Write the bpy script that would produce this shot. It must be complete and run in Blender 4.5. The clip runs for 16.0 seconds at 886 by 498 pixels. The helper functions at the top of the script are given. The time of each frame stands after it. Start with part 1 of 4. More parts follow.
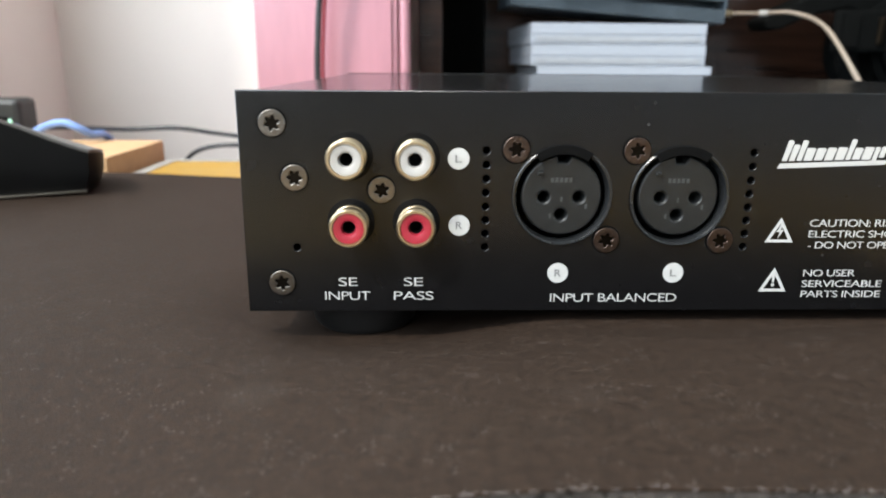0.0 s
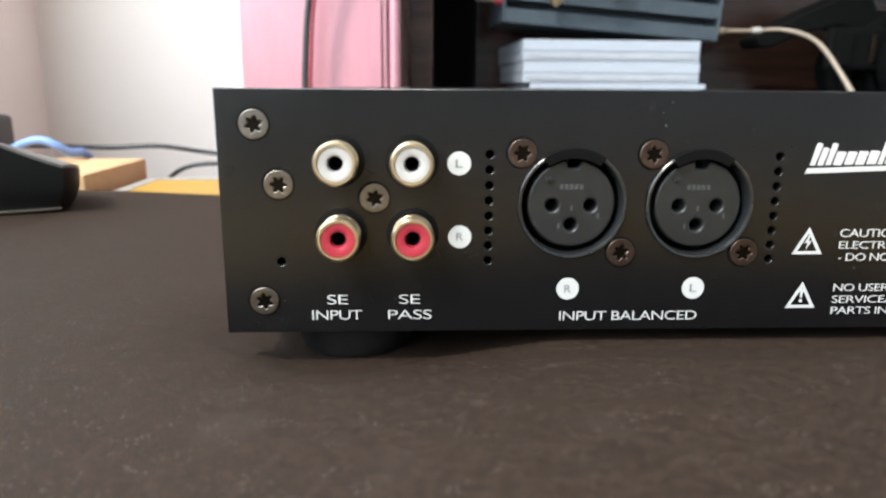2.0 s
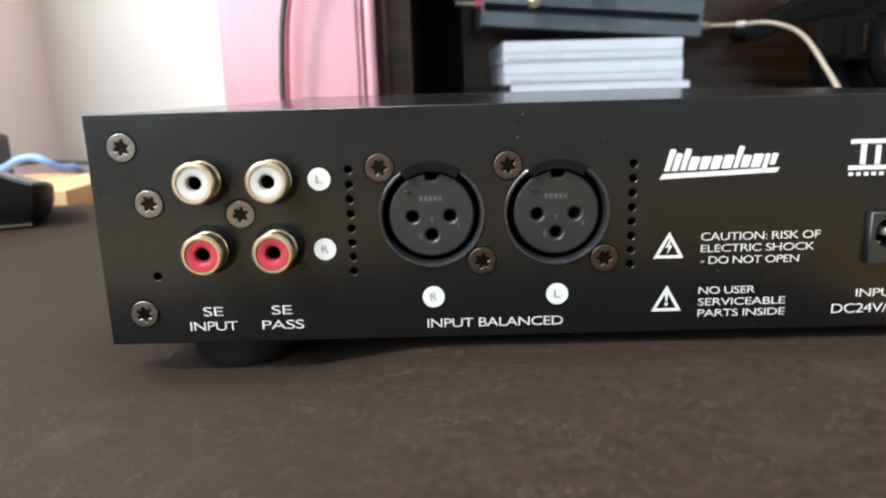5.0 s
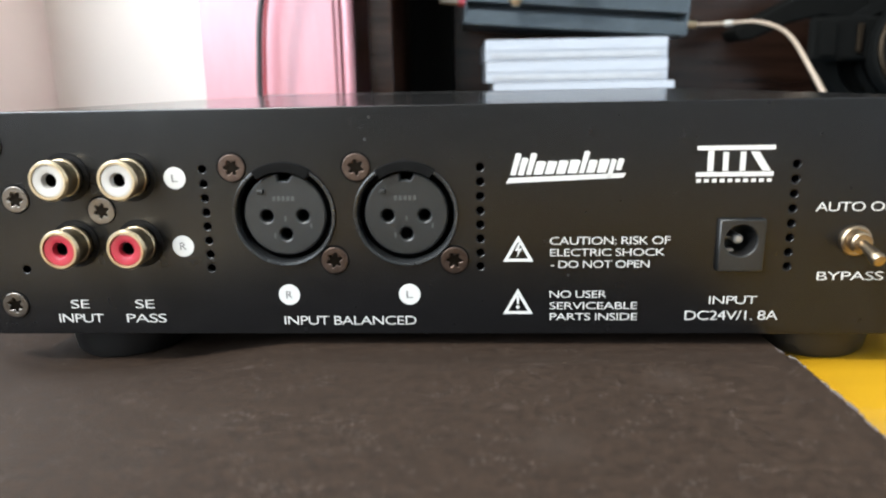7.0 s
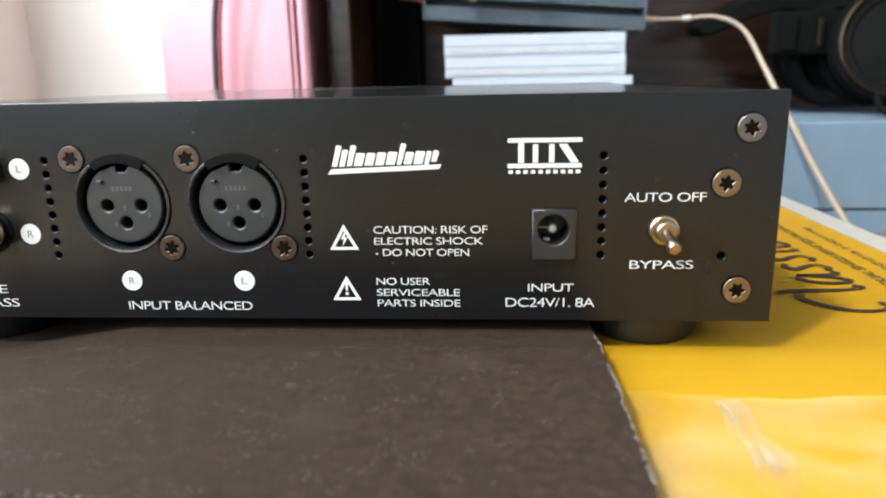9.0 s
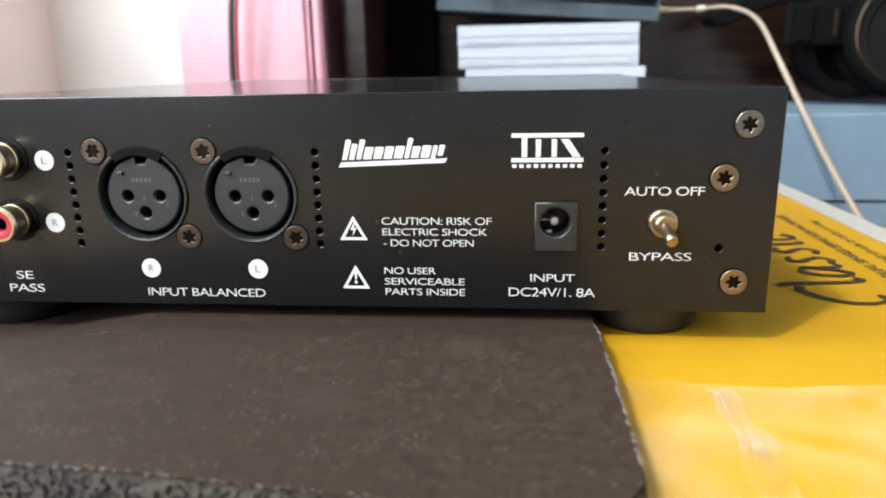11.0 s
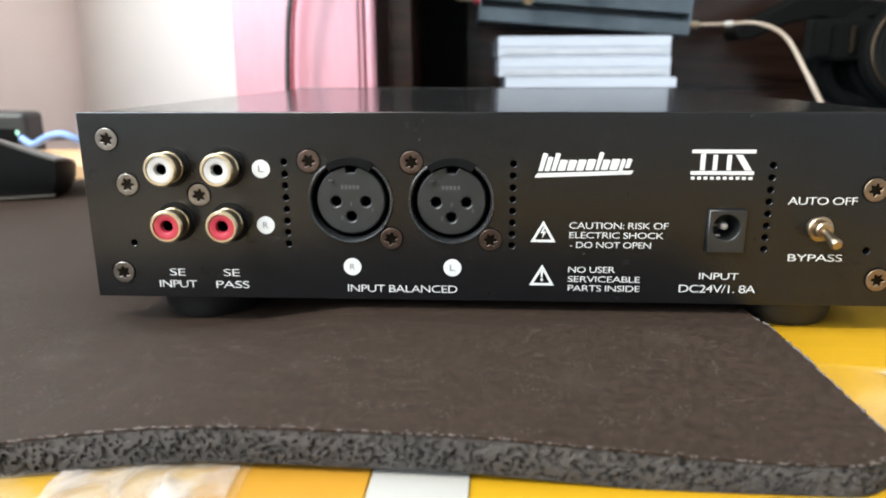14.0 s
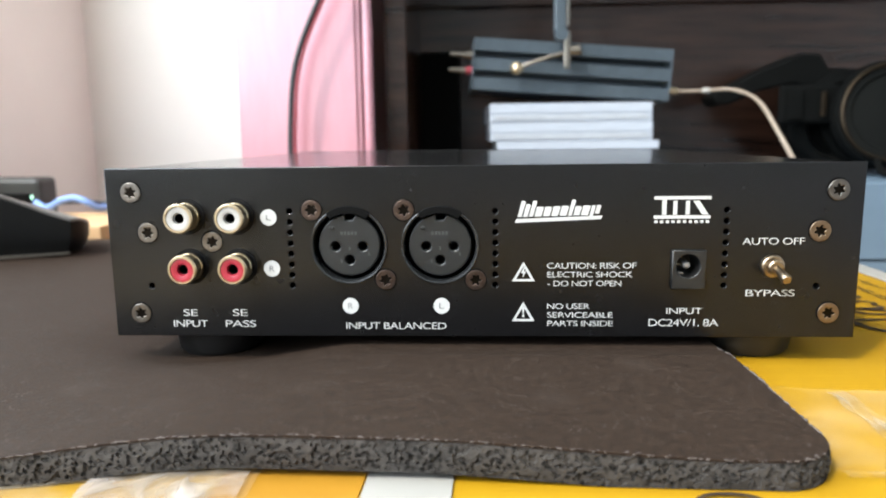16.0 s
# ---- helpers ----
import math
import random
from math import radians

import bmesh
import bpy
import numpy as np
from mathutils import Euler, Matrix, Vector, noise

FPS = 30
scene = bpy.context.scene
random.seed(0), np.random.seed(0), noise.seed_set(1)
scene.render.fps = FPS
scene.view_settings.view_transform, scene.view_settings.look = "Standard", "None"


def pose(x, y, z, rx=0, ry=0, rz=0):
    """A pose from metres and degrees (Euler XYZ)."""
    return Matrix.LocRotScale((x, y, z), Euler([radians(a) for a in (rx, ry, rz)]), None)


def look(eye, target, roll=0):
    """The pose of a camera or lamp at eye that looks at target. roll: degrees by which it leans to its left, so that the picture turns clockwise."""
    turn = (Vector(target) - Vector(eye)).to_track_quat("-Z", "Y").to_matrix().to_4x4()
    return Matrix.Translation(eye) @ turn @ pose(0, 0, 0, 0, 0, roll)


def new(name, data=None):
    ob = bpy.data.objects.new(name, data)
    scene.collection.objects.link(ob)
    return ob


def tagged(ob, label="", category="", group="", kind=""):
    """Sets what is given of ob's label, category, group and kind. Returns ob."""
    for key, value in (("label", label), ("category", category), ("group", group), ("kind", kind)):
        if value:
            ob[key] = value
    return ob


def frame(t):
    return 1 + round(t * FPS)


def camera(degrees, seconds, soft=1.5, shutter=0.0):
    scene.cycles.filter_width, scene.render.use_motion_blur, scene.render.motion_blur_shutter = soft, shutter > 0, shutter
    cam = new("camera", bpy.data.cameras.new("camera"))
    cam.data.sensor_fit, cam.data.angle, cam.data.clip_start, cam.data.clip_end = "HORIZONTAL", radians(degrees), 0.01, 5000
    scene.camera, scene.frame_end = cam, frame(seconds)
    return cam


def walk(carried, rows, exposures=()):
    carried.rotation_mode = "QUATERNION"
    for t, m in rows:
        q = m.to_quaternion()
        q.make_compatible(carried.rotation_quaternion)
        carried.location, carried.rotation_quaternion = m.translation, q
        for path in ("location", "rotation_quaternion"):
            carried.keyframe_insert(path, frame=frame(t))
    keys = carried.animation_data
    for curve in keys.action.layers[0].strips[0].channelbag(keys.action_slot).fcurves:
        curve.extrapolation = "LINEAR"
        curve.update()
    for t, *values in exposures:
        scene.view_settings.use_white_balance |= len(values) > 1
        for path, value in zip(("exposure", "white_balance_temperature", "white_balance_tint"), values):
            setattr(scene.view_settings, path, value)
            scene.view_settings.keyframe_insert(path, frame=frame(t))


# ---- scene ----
cam = camera(65.4, 16.0, soft=1.9)
cam.data.dof.use_dof, cam.data.dof.focus_distance, cam.data.dof.aperture_fstop = True, 0.19, 16.0
PATH = [
    (0, (0.043, -0.162, 0.072), (0.095, 1.767, -0.452), 0.4),
    (0.5, (0.042, -0.154, 0.067), (0.123, 1.785, -0.417), -0.4),
    (1, (0.041, -0.148, 0.066), (0.102, 1.799, -0.387), 0.4),
    (1.5, (0.041, -0.147, 0.066), (0.121, 1.798, -0.394), 0.6),
    (2, (0.041, -0.148, 0.066), (0.127, 1.797, -0.392), 0.4),
    (2.5, (0.042, -0.15, 0.068), (0.111, 1.795, -0.393), -0.8),
    (3, (0.046, -0.152, 0.068), (0.104, 1.793, -0.395), -0.9),
    (3.5, (0.052, -0.154, 0.069), (0.089, 1.792, -0.392), -1.0),
    (4, (0.061, -0.154, 0.069), (0.077, 1.794, -0.386), -1.3),
    (4.2, (0.065, -0.154, 0.069), (0.081, 1.794, -0.384), -1.5),
    (6.5, (0.108, -0.153, 0.07), (0.015, 1.789, -0.396), -1.1),
    (7, (0.121, -0.155, 0.07), (0.014, 1.787, -0.396), -1.1),
    (7.5, (0.134, -0.155, 0.07), (0.005, 1.787, -0.391), -1.3),
    (8, (0.146, -0.156, 0.07), (-0.001, 1.785, -0.388), -1.5),
    (8.5, (0.158, -0.157, 0.069), (0.004, 1.783, -0.394), -1.2),
    (9, (0.166, -0.159, 0.069), (0.014, 1.777, -0.408), -1.2),
    (9.2, (0.17, -0.161, 0.07), (0.019, 1.775, -0.407), -1.1),
    (11.3, (0.168, -0.166, 0.071), (-0.029, 1.758, -0.44), -1.1),
    (11.5, (0.16, -0.168, 0.07), (-0.014, 1.762, -0.421), -0.7),
    (12, (0.143, -0.172, 0.072), (-0.025, 1.759, -0.42), -0.5),
    (12.5, (0.128, -0.172, 0.073), (-0.025, 1.76, -0.423), -0.4),
    (13, (0.111, -0.172, 0.074), (-0.033, 1.761, -0.418), -0.2),
    (13.5, (0.101, -0.174, 0.076), (-0.033, 1.757, -0.425), -0.1),
    (14, (0.112, -0.189, 0.077), (0.007, 1.743, -0.43), -0.2),
    (14.5, (0.118, -0.206, 0.079), (0.029, 1.73, -0.415), -0.1),
    (15, (0.117, -0.208, 0.079), (0.014, 1.735, -0.385), -0.5),
    (15.5, (0.115, -0.212, 0.071), (0.009, 1.751, -0.298), -0.5),
    (16, (0.116, -0.21, 0.074), (0.013, 1.761, -0.246), -0.7),
]
walk(cam, [(t, look(eye, target, roll)) for t, eye, target, roll in PATH],
     [(0, -0.32), (0.5, -0.15), (1.0, -0.10), (4.2, -0.08), (7.0, 0.02), (8.5, 0.07), (11.5, 0.08), (13.5, 0.02), (14.5, 0.02), (15.5, 0.08), (16.0, -0.03)])


# ---- world and light ----
world = bpy.data.worlds.new("sky")
scene.world = world
world.use_nodes = True
wn = world.node_tree.nodes
sky = wn.new("ShaderNodeTexSky")
sky.sky_type, sky.sun_disc = "NISHITA", False
sky.sun_elevation, sky.sun_rotation = radians(49), radians(225)
wn["Background"].inputs[1].default_value = 0.12
world.node_tree.links.new(sky.outputs[0], wn["Background"].inputs[0])

WALL_X, WALL_Y = -0.318, 0.56          # left wall and rear wall of the desk corner
WIN_Y0, WIN_Y1, WIN_Z0, WIN_Z1 = -1.30, 0.38, 0.10, 1.50
lamp_data = bpy.data.lights.new("window_daylight", "AREA")
lamp_data.shape, lamp_data.size, lamp_data.size_y = "RECTANGLE", WIN_Y1 - WIN_Y0, WIN_Z1 - WIN_Z0
lamp_data.energy, lamp_data.color = 73.0, (0.82, 0.92, 1.0)
lamp = new("window_daylight", lamp_data)
lamp.matrix_world = look((WALL_X - 0.10, (WIN_Y0 + WIN_Y1) / 2, (WIN_Z0 + WIN_Z1) / 2),
                         (WALL_X + 1, (WIN_Y0 + WIN_Y1) / 2, (WIN_Z0 + WIN_Z1) / 2))
scene.view_settings.exposure = 0.0
# veiled low sun through the window, from the front left
sun_data = bpy.data.lights.new("sun", "SUN")
sun_data.energy, sun_data.angle, sun_data.color = 4.6, radians(5), (1.0, 0.95, 0.86)
sun = new("sun", sun_data)
sun.matrix_world = look((-1.6, -1.6, 2.6), (0, 0, 0))


# ---- materials ----
def patchy(m, scale, low, high):
    """Film that is clear in some patches and milky, lifted or crumpled in others."""
    n, l = m.node_tree.nodes, m.node_tree.links
    tc, no, mr = n.new("ShaderNodeTexCoord"), n.new("ShaderNodeTexNoise"), n.new("ShaderNodeMapRange")
    no.inputs["Scale"].default_value, no.inputs["Detail"].default_value, no.inputs["Distortion"].default_value = scale, 3, 1.2
    mr.inputs["From Min"].default_value, mr.inputs["From Max"].default_value = 0.38, 0.70
    mr.inputs["To Min"].default_value, mr.inputs["To Max"].default_value = low, high
    l.new(tc.outputs["Object"], no.inputs["Vector"])
    l.new(no.outputs[0], mr.inputs[0])
    l.new(mr.outputs[0], n["Principled BSDF"].inputs["Alpha"])
    return m


def material(name, color, rough=0.5, metal=0.0, vary=0.12, scale=60.0, bump=0.0, bump_scale=300.0, stretch=(1, 1, 1),
             coat=0.0, second=None, spec=0.5, alpha=1.0, transmission=0.0, island=0.0):
    """Node material: base colour broken up at two scales, roughness variation and fine bump."""
    m = bpy.data.materials.new(name)
    m.use_nodes = True
    n, l = m.node_tree.nodes, m.node_tree.links
    b = n["Principled BSDF"]
    tc, mp = n.new("ShaderNodeTexCoord"), n.new("ShaderNodeMapping")
    mp.inputs["Scale"].default_value = stretch
    l.new(tc.outputs["Object"], mp.inputs[0])
    big, small = n.new("ShaderNodeTexNoise"), n.new("ShaderNodeTexNoise")
    for tex, s, d in ((big, scale * 0.2, 3.0), (small, scale, 5.0)):
        tex.inputs["Scale"].default_value, tex.inputs["Detail"].default_value = s, d
        l.new(mp.outputs[0], tex.inputs["Vector"])
    mix = n.new("ShaderNodeMath")
    mix.operation = "ADD"
    l.new(big.outputs[0], mix.inputs[0])
    l.new(small.outputs[0], mix.inputs[1])
    ramp = n.new("ShaderNodeMapRange")
    ramp.inputs["From Min"].default_value, ramp.inputs["From Max"].default_value = 0.65, 1.35
    l.new(mix.outputs[0], ramp.inputs[0])
    cm = n.new("ShaderNodeMix")
    cm.data_type = "RGBA"
    lo = tuple(max(0, c * (1 - vary)) for c in color)
    hi = second or tuple(min(1, c * (1 + vary)) for c in color)
    cm.inputs[6].default_value, cm.inputs[7].default_value = (*lo, 1), (*hi, 1)
    l.new(ramp.outputs[0], cm.inputs[0])
    l.new(cm.outputs[2], b.inputs["Base Color"])
    rr = n.new("ShaderNodeMapRange")
    rr.inputs["To Min"].default_value, rr.inputs["To Max"].default_value = max(0.02, rough * 0.85), min(1, rough * 1.15)
    l.new(big.outputs[0], rr.inputs[0])
    l.new(rr.outputs[0], b.inputs["Roughness"])
    b.inputs["Metallic"].default_value = metal
    b.inputs["Specular IOR Level"].default_value = spec
    b.inputs["Coat Weight"].default_value = coat
    b.inputs["Coat Roughness"].default_value = 0.28
    b.inputs["Alpha"].default_value = alpha
    b.inputs["Transmission Weight"].default_value = transmission
    if bump:
        bn, bt = n.new("ShaderNodeBump"), n.new("ShaderNodeTexNoise")
        bt.inputs["Scale"].default_value, bt.inputs["Detail"].default_value = bump_scale, 4.0
        l.new(mp.outputs[0], bt.inputs["Vector"])
        l.new(bt.outputs[0], bn.inputs["Height"])
        bn.inputs["Strength"].default_value, bn.inputs["Distance"].default_value = bump, 0.0006
        l.new(bn.outputs[0], b.inputs["Normal"])
    return m


def specks(m, color, scale, size, amount, cover=0.58):
    """Scattered flecks (lint, dust, wear, shade in foam pores) over a material's base colour."""
    n, l = m.node_tree.nodes, m.node_tree.links
    b = n["Principled BSDF"]
    old = b.inputs["Base Color"].links[0].from_socket
    tc, vo, no = n.new("ShaderNodeTexCoord"), n.new("ShaderNodeTexVoronoi"), n.new("ShaderNodeTexNoise")
    vo.inputs["Scale"].default_value = scale
    no.inputs["Scale"].default_value = scale * 0.23
    no.inputs["Detail"].default_value = 3
    l.new(tc.outputs["Object"], vo.inputs["Vector"])
    l.new(tc.outputs["Object"], no.inputs["Vector"])
    a, c, g = n.new("ShaderNodeMapRange"), n.new("ShaderNodeMapRange"), n.new("ShaderNodeMath")
    a.inputs["From Min"].default_value, a.inputs["From Max"].default_value = size, size * 0.4
    c.inputs["From Min"].default_value, c.inputs["From Max"].default_value = cover, cover + 0.12
    l.new(vo.outputs["Distance"], a.inputs[0])
    l.new(no.outputs[0], c.inputs[0])
    g.operation = "MULTIPLY"
    l.new(a.outputs[0], g.inputs[0])
    l.new(c.outputs[0], g.inputs[1])
    k, mx = n.new("ShaderNodeMath"), n.new("ShaderNodeMix")
    k.operation = "MULTIPLY"
    k.inputs[1].default_value = amount
    l.new(g.outputs[0], k.inputs[0])
    mx.data_type = "RGBA"
    l.new(k.outputs[0], mx.inputs[0])
    l.new(old, mx.inputs[6])
    mx.inputs[7].default_value = (*color, 1)
    l.new(mx.outputs[2], b.inputs["Base Color"])
    return m


M_PANEL = specks(material("black_anodised", (0.0036, 0.0036, 0.0040), 0.26, 0.0, 0.12, 900, 0.03, 2500, spec=0.40), (0.16, 0.16, 0.16), 260, 0.10, 0.35)
M_CASE = material("black_case", (0.008, 0.008, 0.008), 0.16, 0.0, 0.1, 500, 0.03, 2000, spec=0.7)
# near-black that puts the shade inside holes into colour; also the black latch
M_VOID = material("dark_inside", (0.002, 0.002, 0.002), 0.8, spec=0.1)
M_PRINT = material("white_print", (0.46, 0.46, 0.45), 0.55, vary=0.03, scale=800)
M_PRINT_DARK = material("dark_letter", (0.13, 0.13, 0.13), 0.6)
M_STEEL = material("screw_steel", (0.17, 0.155, 0.14), 0.30, 1.0, 0.2, 900, 0.1, 2500)
# dark copy of the screw metal, socket shade put into the colour
M_SOCKET_SHADE = material("screw_socket_shade", (0.012, 0.010, 0.008), 0.4, 1.0, 0.2, 900)
M_BRASS = material("brass_screw", (0.21, 0.155, 0.11), 0.36, 1.0, 0.2, 900, 0.1, 2500)
M_DARK_SCREW = material("dark_screw", (0.085, 0.062, 0.052), 0.38, 1.0, 0.3, 900, 0.1, 2500)
M_GOLD = material("gold_plate", (0.50, 0.41, 0.28), 0.36, 1.0, 0.08, 700)
M_WHITE_INS = material("white_insulator", (0.37, 0.36, 0.345), 0.42, vary=0.04, scale=600)
M_RED_INS = material("red_insulator", (0.30, 0.020, 0.036), 0.30, vary=0.1, scale=600)
M_BLACK_PL = material("black_plastic", (0.008, 0.008, 0.008), 0.42, vary=0.15, scale=400, bump=0.06, bump_scale=1500)
# black shell darkened further: shade inside the recess is in the colour
M_RECESS_SHADE = material("recess_shade", (0.0025, 0.0025, 0.0028), 0.45, vary=0.15, scale=400, spec=0.15)
# lighter than the shell: the lip's thin highlight is in the colour
M_RIM = material("connector_rim_lit", (0.013, 0.014, 0.015), 0.26, vary=0.15, scale=400)
M_INSERT = material("connector_insert", (0.0085, 0.0095, 0.0100), 0.42, vary=0.1, scale=500, bump=0.08, bump_scale=1800)
M_EMBOSS = material("embossed_bar", (0.045, 0.047, 0.047), 0.55)
M_TOGGLE = material("warm_chrome", (0.30, 0.235, 0.165), 0.30, 1.0, 0.06, 500)
M_CHROME = material("chrome", (0.23, 0.205, 0.175), 0.32, 1.0, 0.06, 500)
M_PIN = material("bright_pin", (0.27, 0.26, 0.25), 0.35, 0.6, 0.05, 500)
M_RUBBER = material("rubber_foot", (0.008, 0.008, 0.008), 0.48, vary=0.15, scale=300)
M_FABRIC = specks(specks(material("mat_cloth", (0.0205, 0.0126, 0.0083), 0.80, vary=0.5, scale=2600, bump=0.5, bump_scale=3000, spec=0.13), (0.14, 0.115, 0.10), 900, 0.34, 0.32, 0.50), (0.13, 0.10, 0.088), 95, 0.20, 0.26, 0.60)
M_FABRIC = specks(M_FABRIC, (0.055, 0.043, 0.036), 42, 0.34, 0.14, 0.56)
# near-black flecks paint the shade inside the foam's pores
M_FOAM = specks(material("mat_foam", (0.044, 0.040, 0.037), 0.9, vary=0.35, scale=700, bump=0.5, bump_scale=1500, spec=0.2), (0.004, 0.0035, 0.003), 640, 0.50, 0.95, 0.40)
M_FRAY = material("mat_fray", (0.10, 0.084, 0.078), 0.9, vary=0.3, scale=900)
M_YELLOW = material("yellow_card", (0.325, 0.178, 0.005), 0.42, vary=0.07, scale=70, bump=0.12, bump_scale=180, stretch=(0.25, 2.2, 1))
M_WHITE_CARD = material("white_card", (0.27, 0.26, 0.238), 0.5, vary=0.05, scale=90)
M_INK = material("black_ink", (0.030, 0.020, 0.015), 0.5)
# pale patches of the wrinkled tape also paint its white glare
M_TAPE = patchy(material("clear_tape", (0.70, 0.60, 0.44), 0.22, vary=0.05, scale=60, bump=0.4, bump_scale=90), 28, 0.02, 0.16)
M_MILKY = patchy(material("milky_film", (0.38, 0.34, 0.31), 0.34, vary=0.25, scale=90, bump=0.6, bump_scale=140), 60, 0.12, 0.88)
M_TAPE_FOLD = patchy(material("tape_fold", (0.42, 0.34, 0.23), 0.30, vary=0.08, scale=90, bump=0.5, bump_scale=140), 42, 0.04, 0.30)
# browner copy of the yellow card, with shade by the mat in the colour
M_CARD_SHADED = material("shaded_card", (0.30, 0.145, 0.014), 0.35, vary=0.15, scale=60, bump=0.2, bump_scale=120)
M_CARDBOARD = material("cardboard", (0.46, 0.29, 0.15), 0.8, vary=0.12, scale=120, bump=0.2, bump_scale=500)
M_WALL = material("wall_paint", (0.74, 0.72, 0.66), 0.8, vary=0.03, scale=18, bump=0.15, bump_scale=160)
# unseen walls and floor kept pale so they bounce daylight onto the panel
M_WALL_BOUNCE = material("pale_bounce_wall", (0.72, 0.73, 0.75), 0.8, vary=0.05, scale=18, bump=0.15, bump_scale=160)
M_FLOOR = material("floor_boards", (0.44, 0.43, 0.42), 0.5, vary=0.25, scale=12, stretch=(1, 8, 1))
M_DARKWOOD = material("dark_wood", (0.028, 0.0128, 0.008), 0.22, vary=0.7, scale=45, bump=0.03, bump_scale=120, stretch=(0.25, 1, 3), spec=0.4)
M_DESK = material("desk_wood", (0.15, 0.095, 0.066), 0.4, vary=0.35, scale=40, bump=0.06, bump_scale=120, stretch=(0.3, 3, 1))
M_RED = material("red_lacquer", (0.40, 0.18, 0.22), 0.40, vary=0.10, scale=60, bump=0.05, bump_scale=300, stretch=(3, 3, 0.5), coat=0.9)
M_CABLE_BLACK = material("black_cable", (0.015, 0.015, 0.016), 0.45)
M_CABLE_RED = material("red_cable", (0.22, 0.02, 0.03), 0.45)
M_CABLE_BLUE = material("blue_cable", (0.16, 0.27, 0.55), 0.5, vary=0.08)
M_CABLE_WHITE = material("cream_cable", (0.21, 0.165, 0.125), 0.45, vary=0.08, scale=120)
M_SINK = material("blue_black_anodised", (0.045, 0.060, 0.073), 0.40, 0.2, 0.15, 200)
M_CD = material("clear_case_edge", (0.33, 0.36, 0.41), 0.22, vary=0.08, scale=160, stretch=(0.3, 1, 6))
M_CD_PAPER = material("inlay_paper", (0.31, 0.33, 0.36), 0.6, vary=0.2, scale=240, stretch=(0.4, 1, 4))
M_BLUEBOX = material("blue_grey_board", (0.105, 0.155, 0.205), 0.55, vary=0.08, scale=60, bump=0.08, bump_scale=300)
M_HP = material("headphone_black", (0.0028, 0.003, 0.0028), 0.85, spec=0.06, vary=0.2, scale=150, bump=0.1, bump_scale=600)
M_MESH = material("grille_mesh", (0.0028, 0.0032, 0.0026), 0.75, 0.0, 0.3, 300, 0.4, 900, spec=0.12)
M_BRONZE = material("bronze_ring", (0.034, 0.025, 0.017), 0.35, 1.0, 0.15, 200)
M_MOUSE = material("mouse_black", (0.005, 0.005, 0.005), 0.5, spec=0.2, vary=0.12, scale=200)
# grey of the top raised to hold the sky's sheen
M_MOUSE_TOP = material("mouse_grey_sheen", (0.11, 0.105, 0.098), 0.34, 0.0, 0.08, 200)
M_ROUTER = material("router_grey", (0.022, 0.024, 0.022), 0.5, vary=0.12, scale=150)
M_FRAME = material("window_frame", (0.75, 0.75, 0.73), 0.45, vary=0.04)
M_GREEN = bpy.data.materials.new("green_light")
M_GREEN.use_nodes = True
M_GREEN.node_tree.nodes["Principled BSDF"].inputs["Emission Color"].default_value = (0.05, 0.9, 0.45, 1)
M_GREEN.node_tree.nodes["Principled BSDF"].inputs["Emission Strength"].default_value = 1.5


# ---- building helpers ----
def part(name, bm, mat, parent=None, label="", smooth=False):
    """Link a bmesh as one mesh object, under a thing or part if one is given."""
    if isinstance(bm, bpy.types.Mesh):
        me = bm
    else:
        bmesh.ops.recalc_face_normals(bm, faces=bm.faces[:])
        me = bpy.data.meshes.new(name)
        bm.to_mesh(me)
        bm.free()
    if not me.materials:
        me.materials.append(mat)
    if smooth:
        for p in me.polygons:
            p.use_smooth = True
        me.set_sharp_from_angle(angle=radians(35))
    ob = new(name, me)
    if parent:
        ob.parent = parent
    return tagged(ob, label)


def thing(name, label, category, group="", kind="", at=(0, 0, 0)):
    ob = new(name)
    ob.empty_display_size = 0.01
    ob.location = at
    return tagged(ob, label, category, group, kind)


def box(x0, x1, y0, y1, z0, z1, bevel=0.0, seg=2, bm=None):
    out = bm or bmesh.new()
    vs = [out.verts.new((x, y, z)) for x in (x0, x1) for y in (y0, y1) for z in (z0, z1)]
    faces = [out.faces.new([vs[i] for i in f]) for f in
             ((0, 1, 3, 2), (4, 6, 7, 5), (0, 4, 5, 1), (2, 3, 7, 6), (0, 2, 6, 4), (1, 5, 7, 3))]
    if bevel:
        edges = list({e for f in faces for e in f.edges})
        bmesh.ops.bevel(out, geom=edges, offset=bevel, segments=seg, affect="EDGES", profile=0.5)
    return out


def lathe(profile, origin, axis=(0, -1, 0), seg=40, bm=None):
    """Turn a profile of (distance along the axis, radius) about the axis through origin."""
    out = bm or bmesh.new()
    q = Vector((0, 0, 1)).rotation_difference(Vector(axis).normalized()).to_matrix()
    rings = []
    for d, r in profile:
        if r < 1e-7:
            rings.append([out.verts.new(q @ Vector((0, 0, d)) + Vector(origin))])
        else:
            rings.append([out.verts.new(q @ Vector((r * math.cos(2 * math.pi * i / seg), r * math.sin(2 * math.pi * i / seg), d)) + Vector(origin))
                          for i in range(seg)])
    for a, b in zip(rings, rings[1:]):
        for i in range(seg):
            j = (i + 1) % seg
            if len(a) == 1 and len(b) > 1:
                out.faces.new((a[0], b[i], b[j]))
            elif len(b) == 1 and len(a) > 1:
                out.faces.new((a[i], b[0], a[j]))
            elif len(a) > 1:
                out.faces.new((a[i], b[i], b[j], a[j]))
    return out


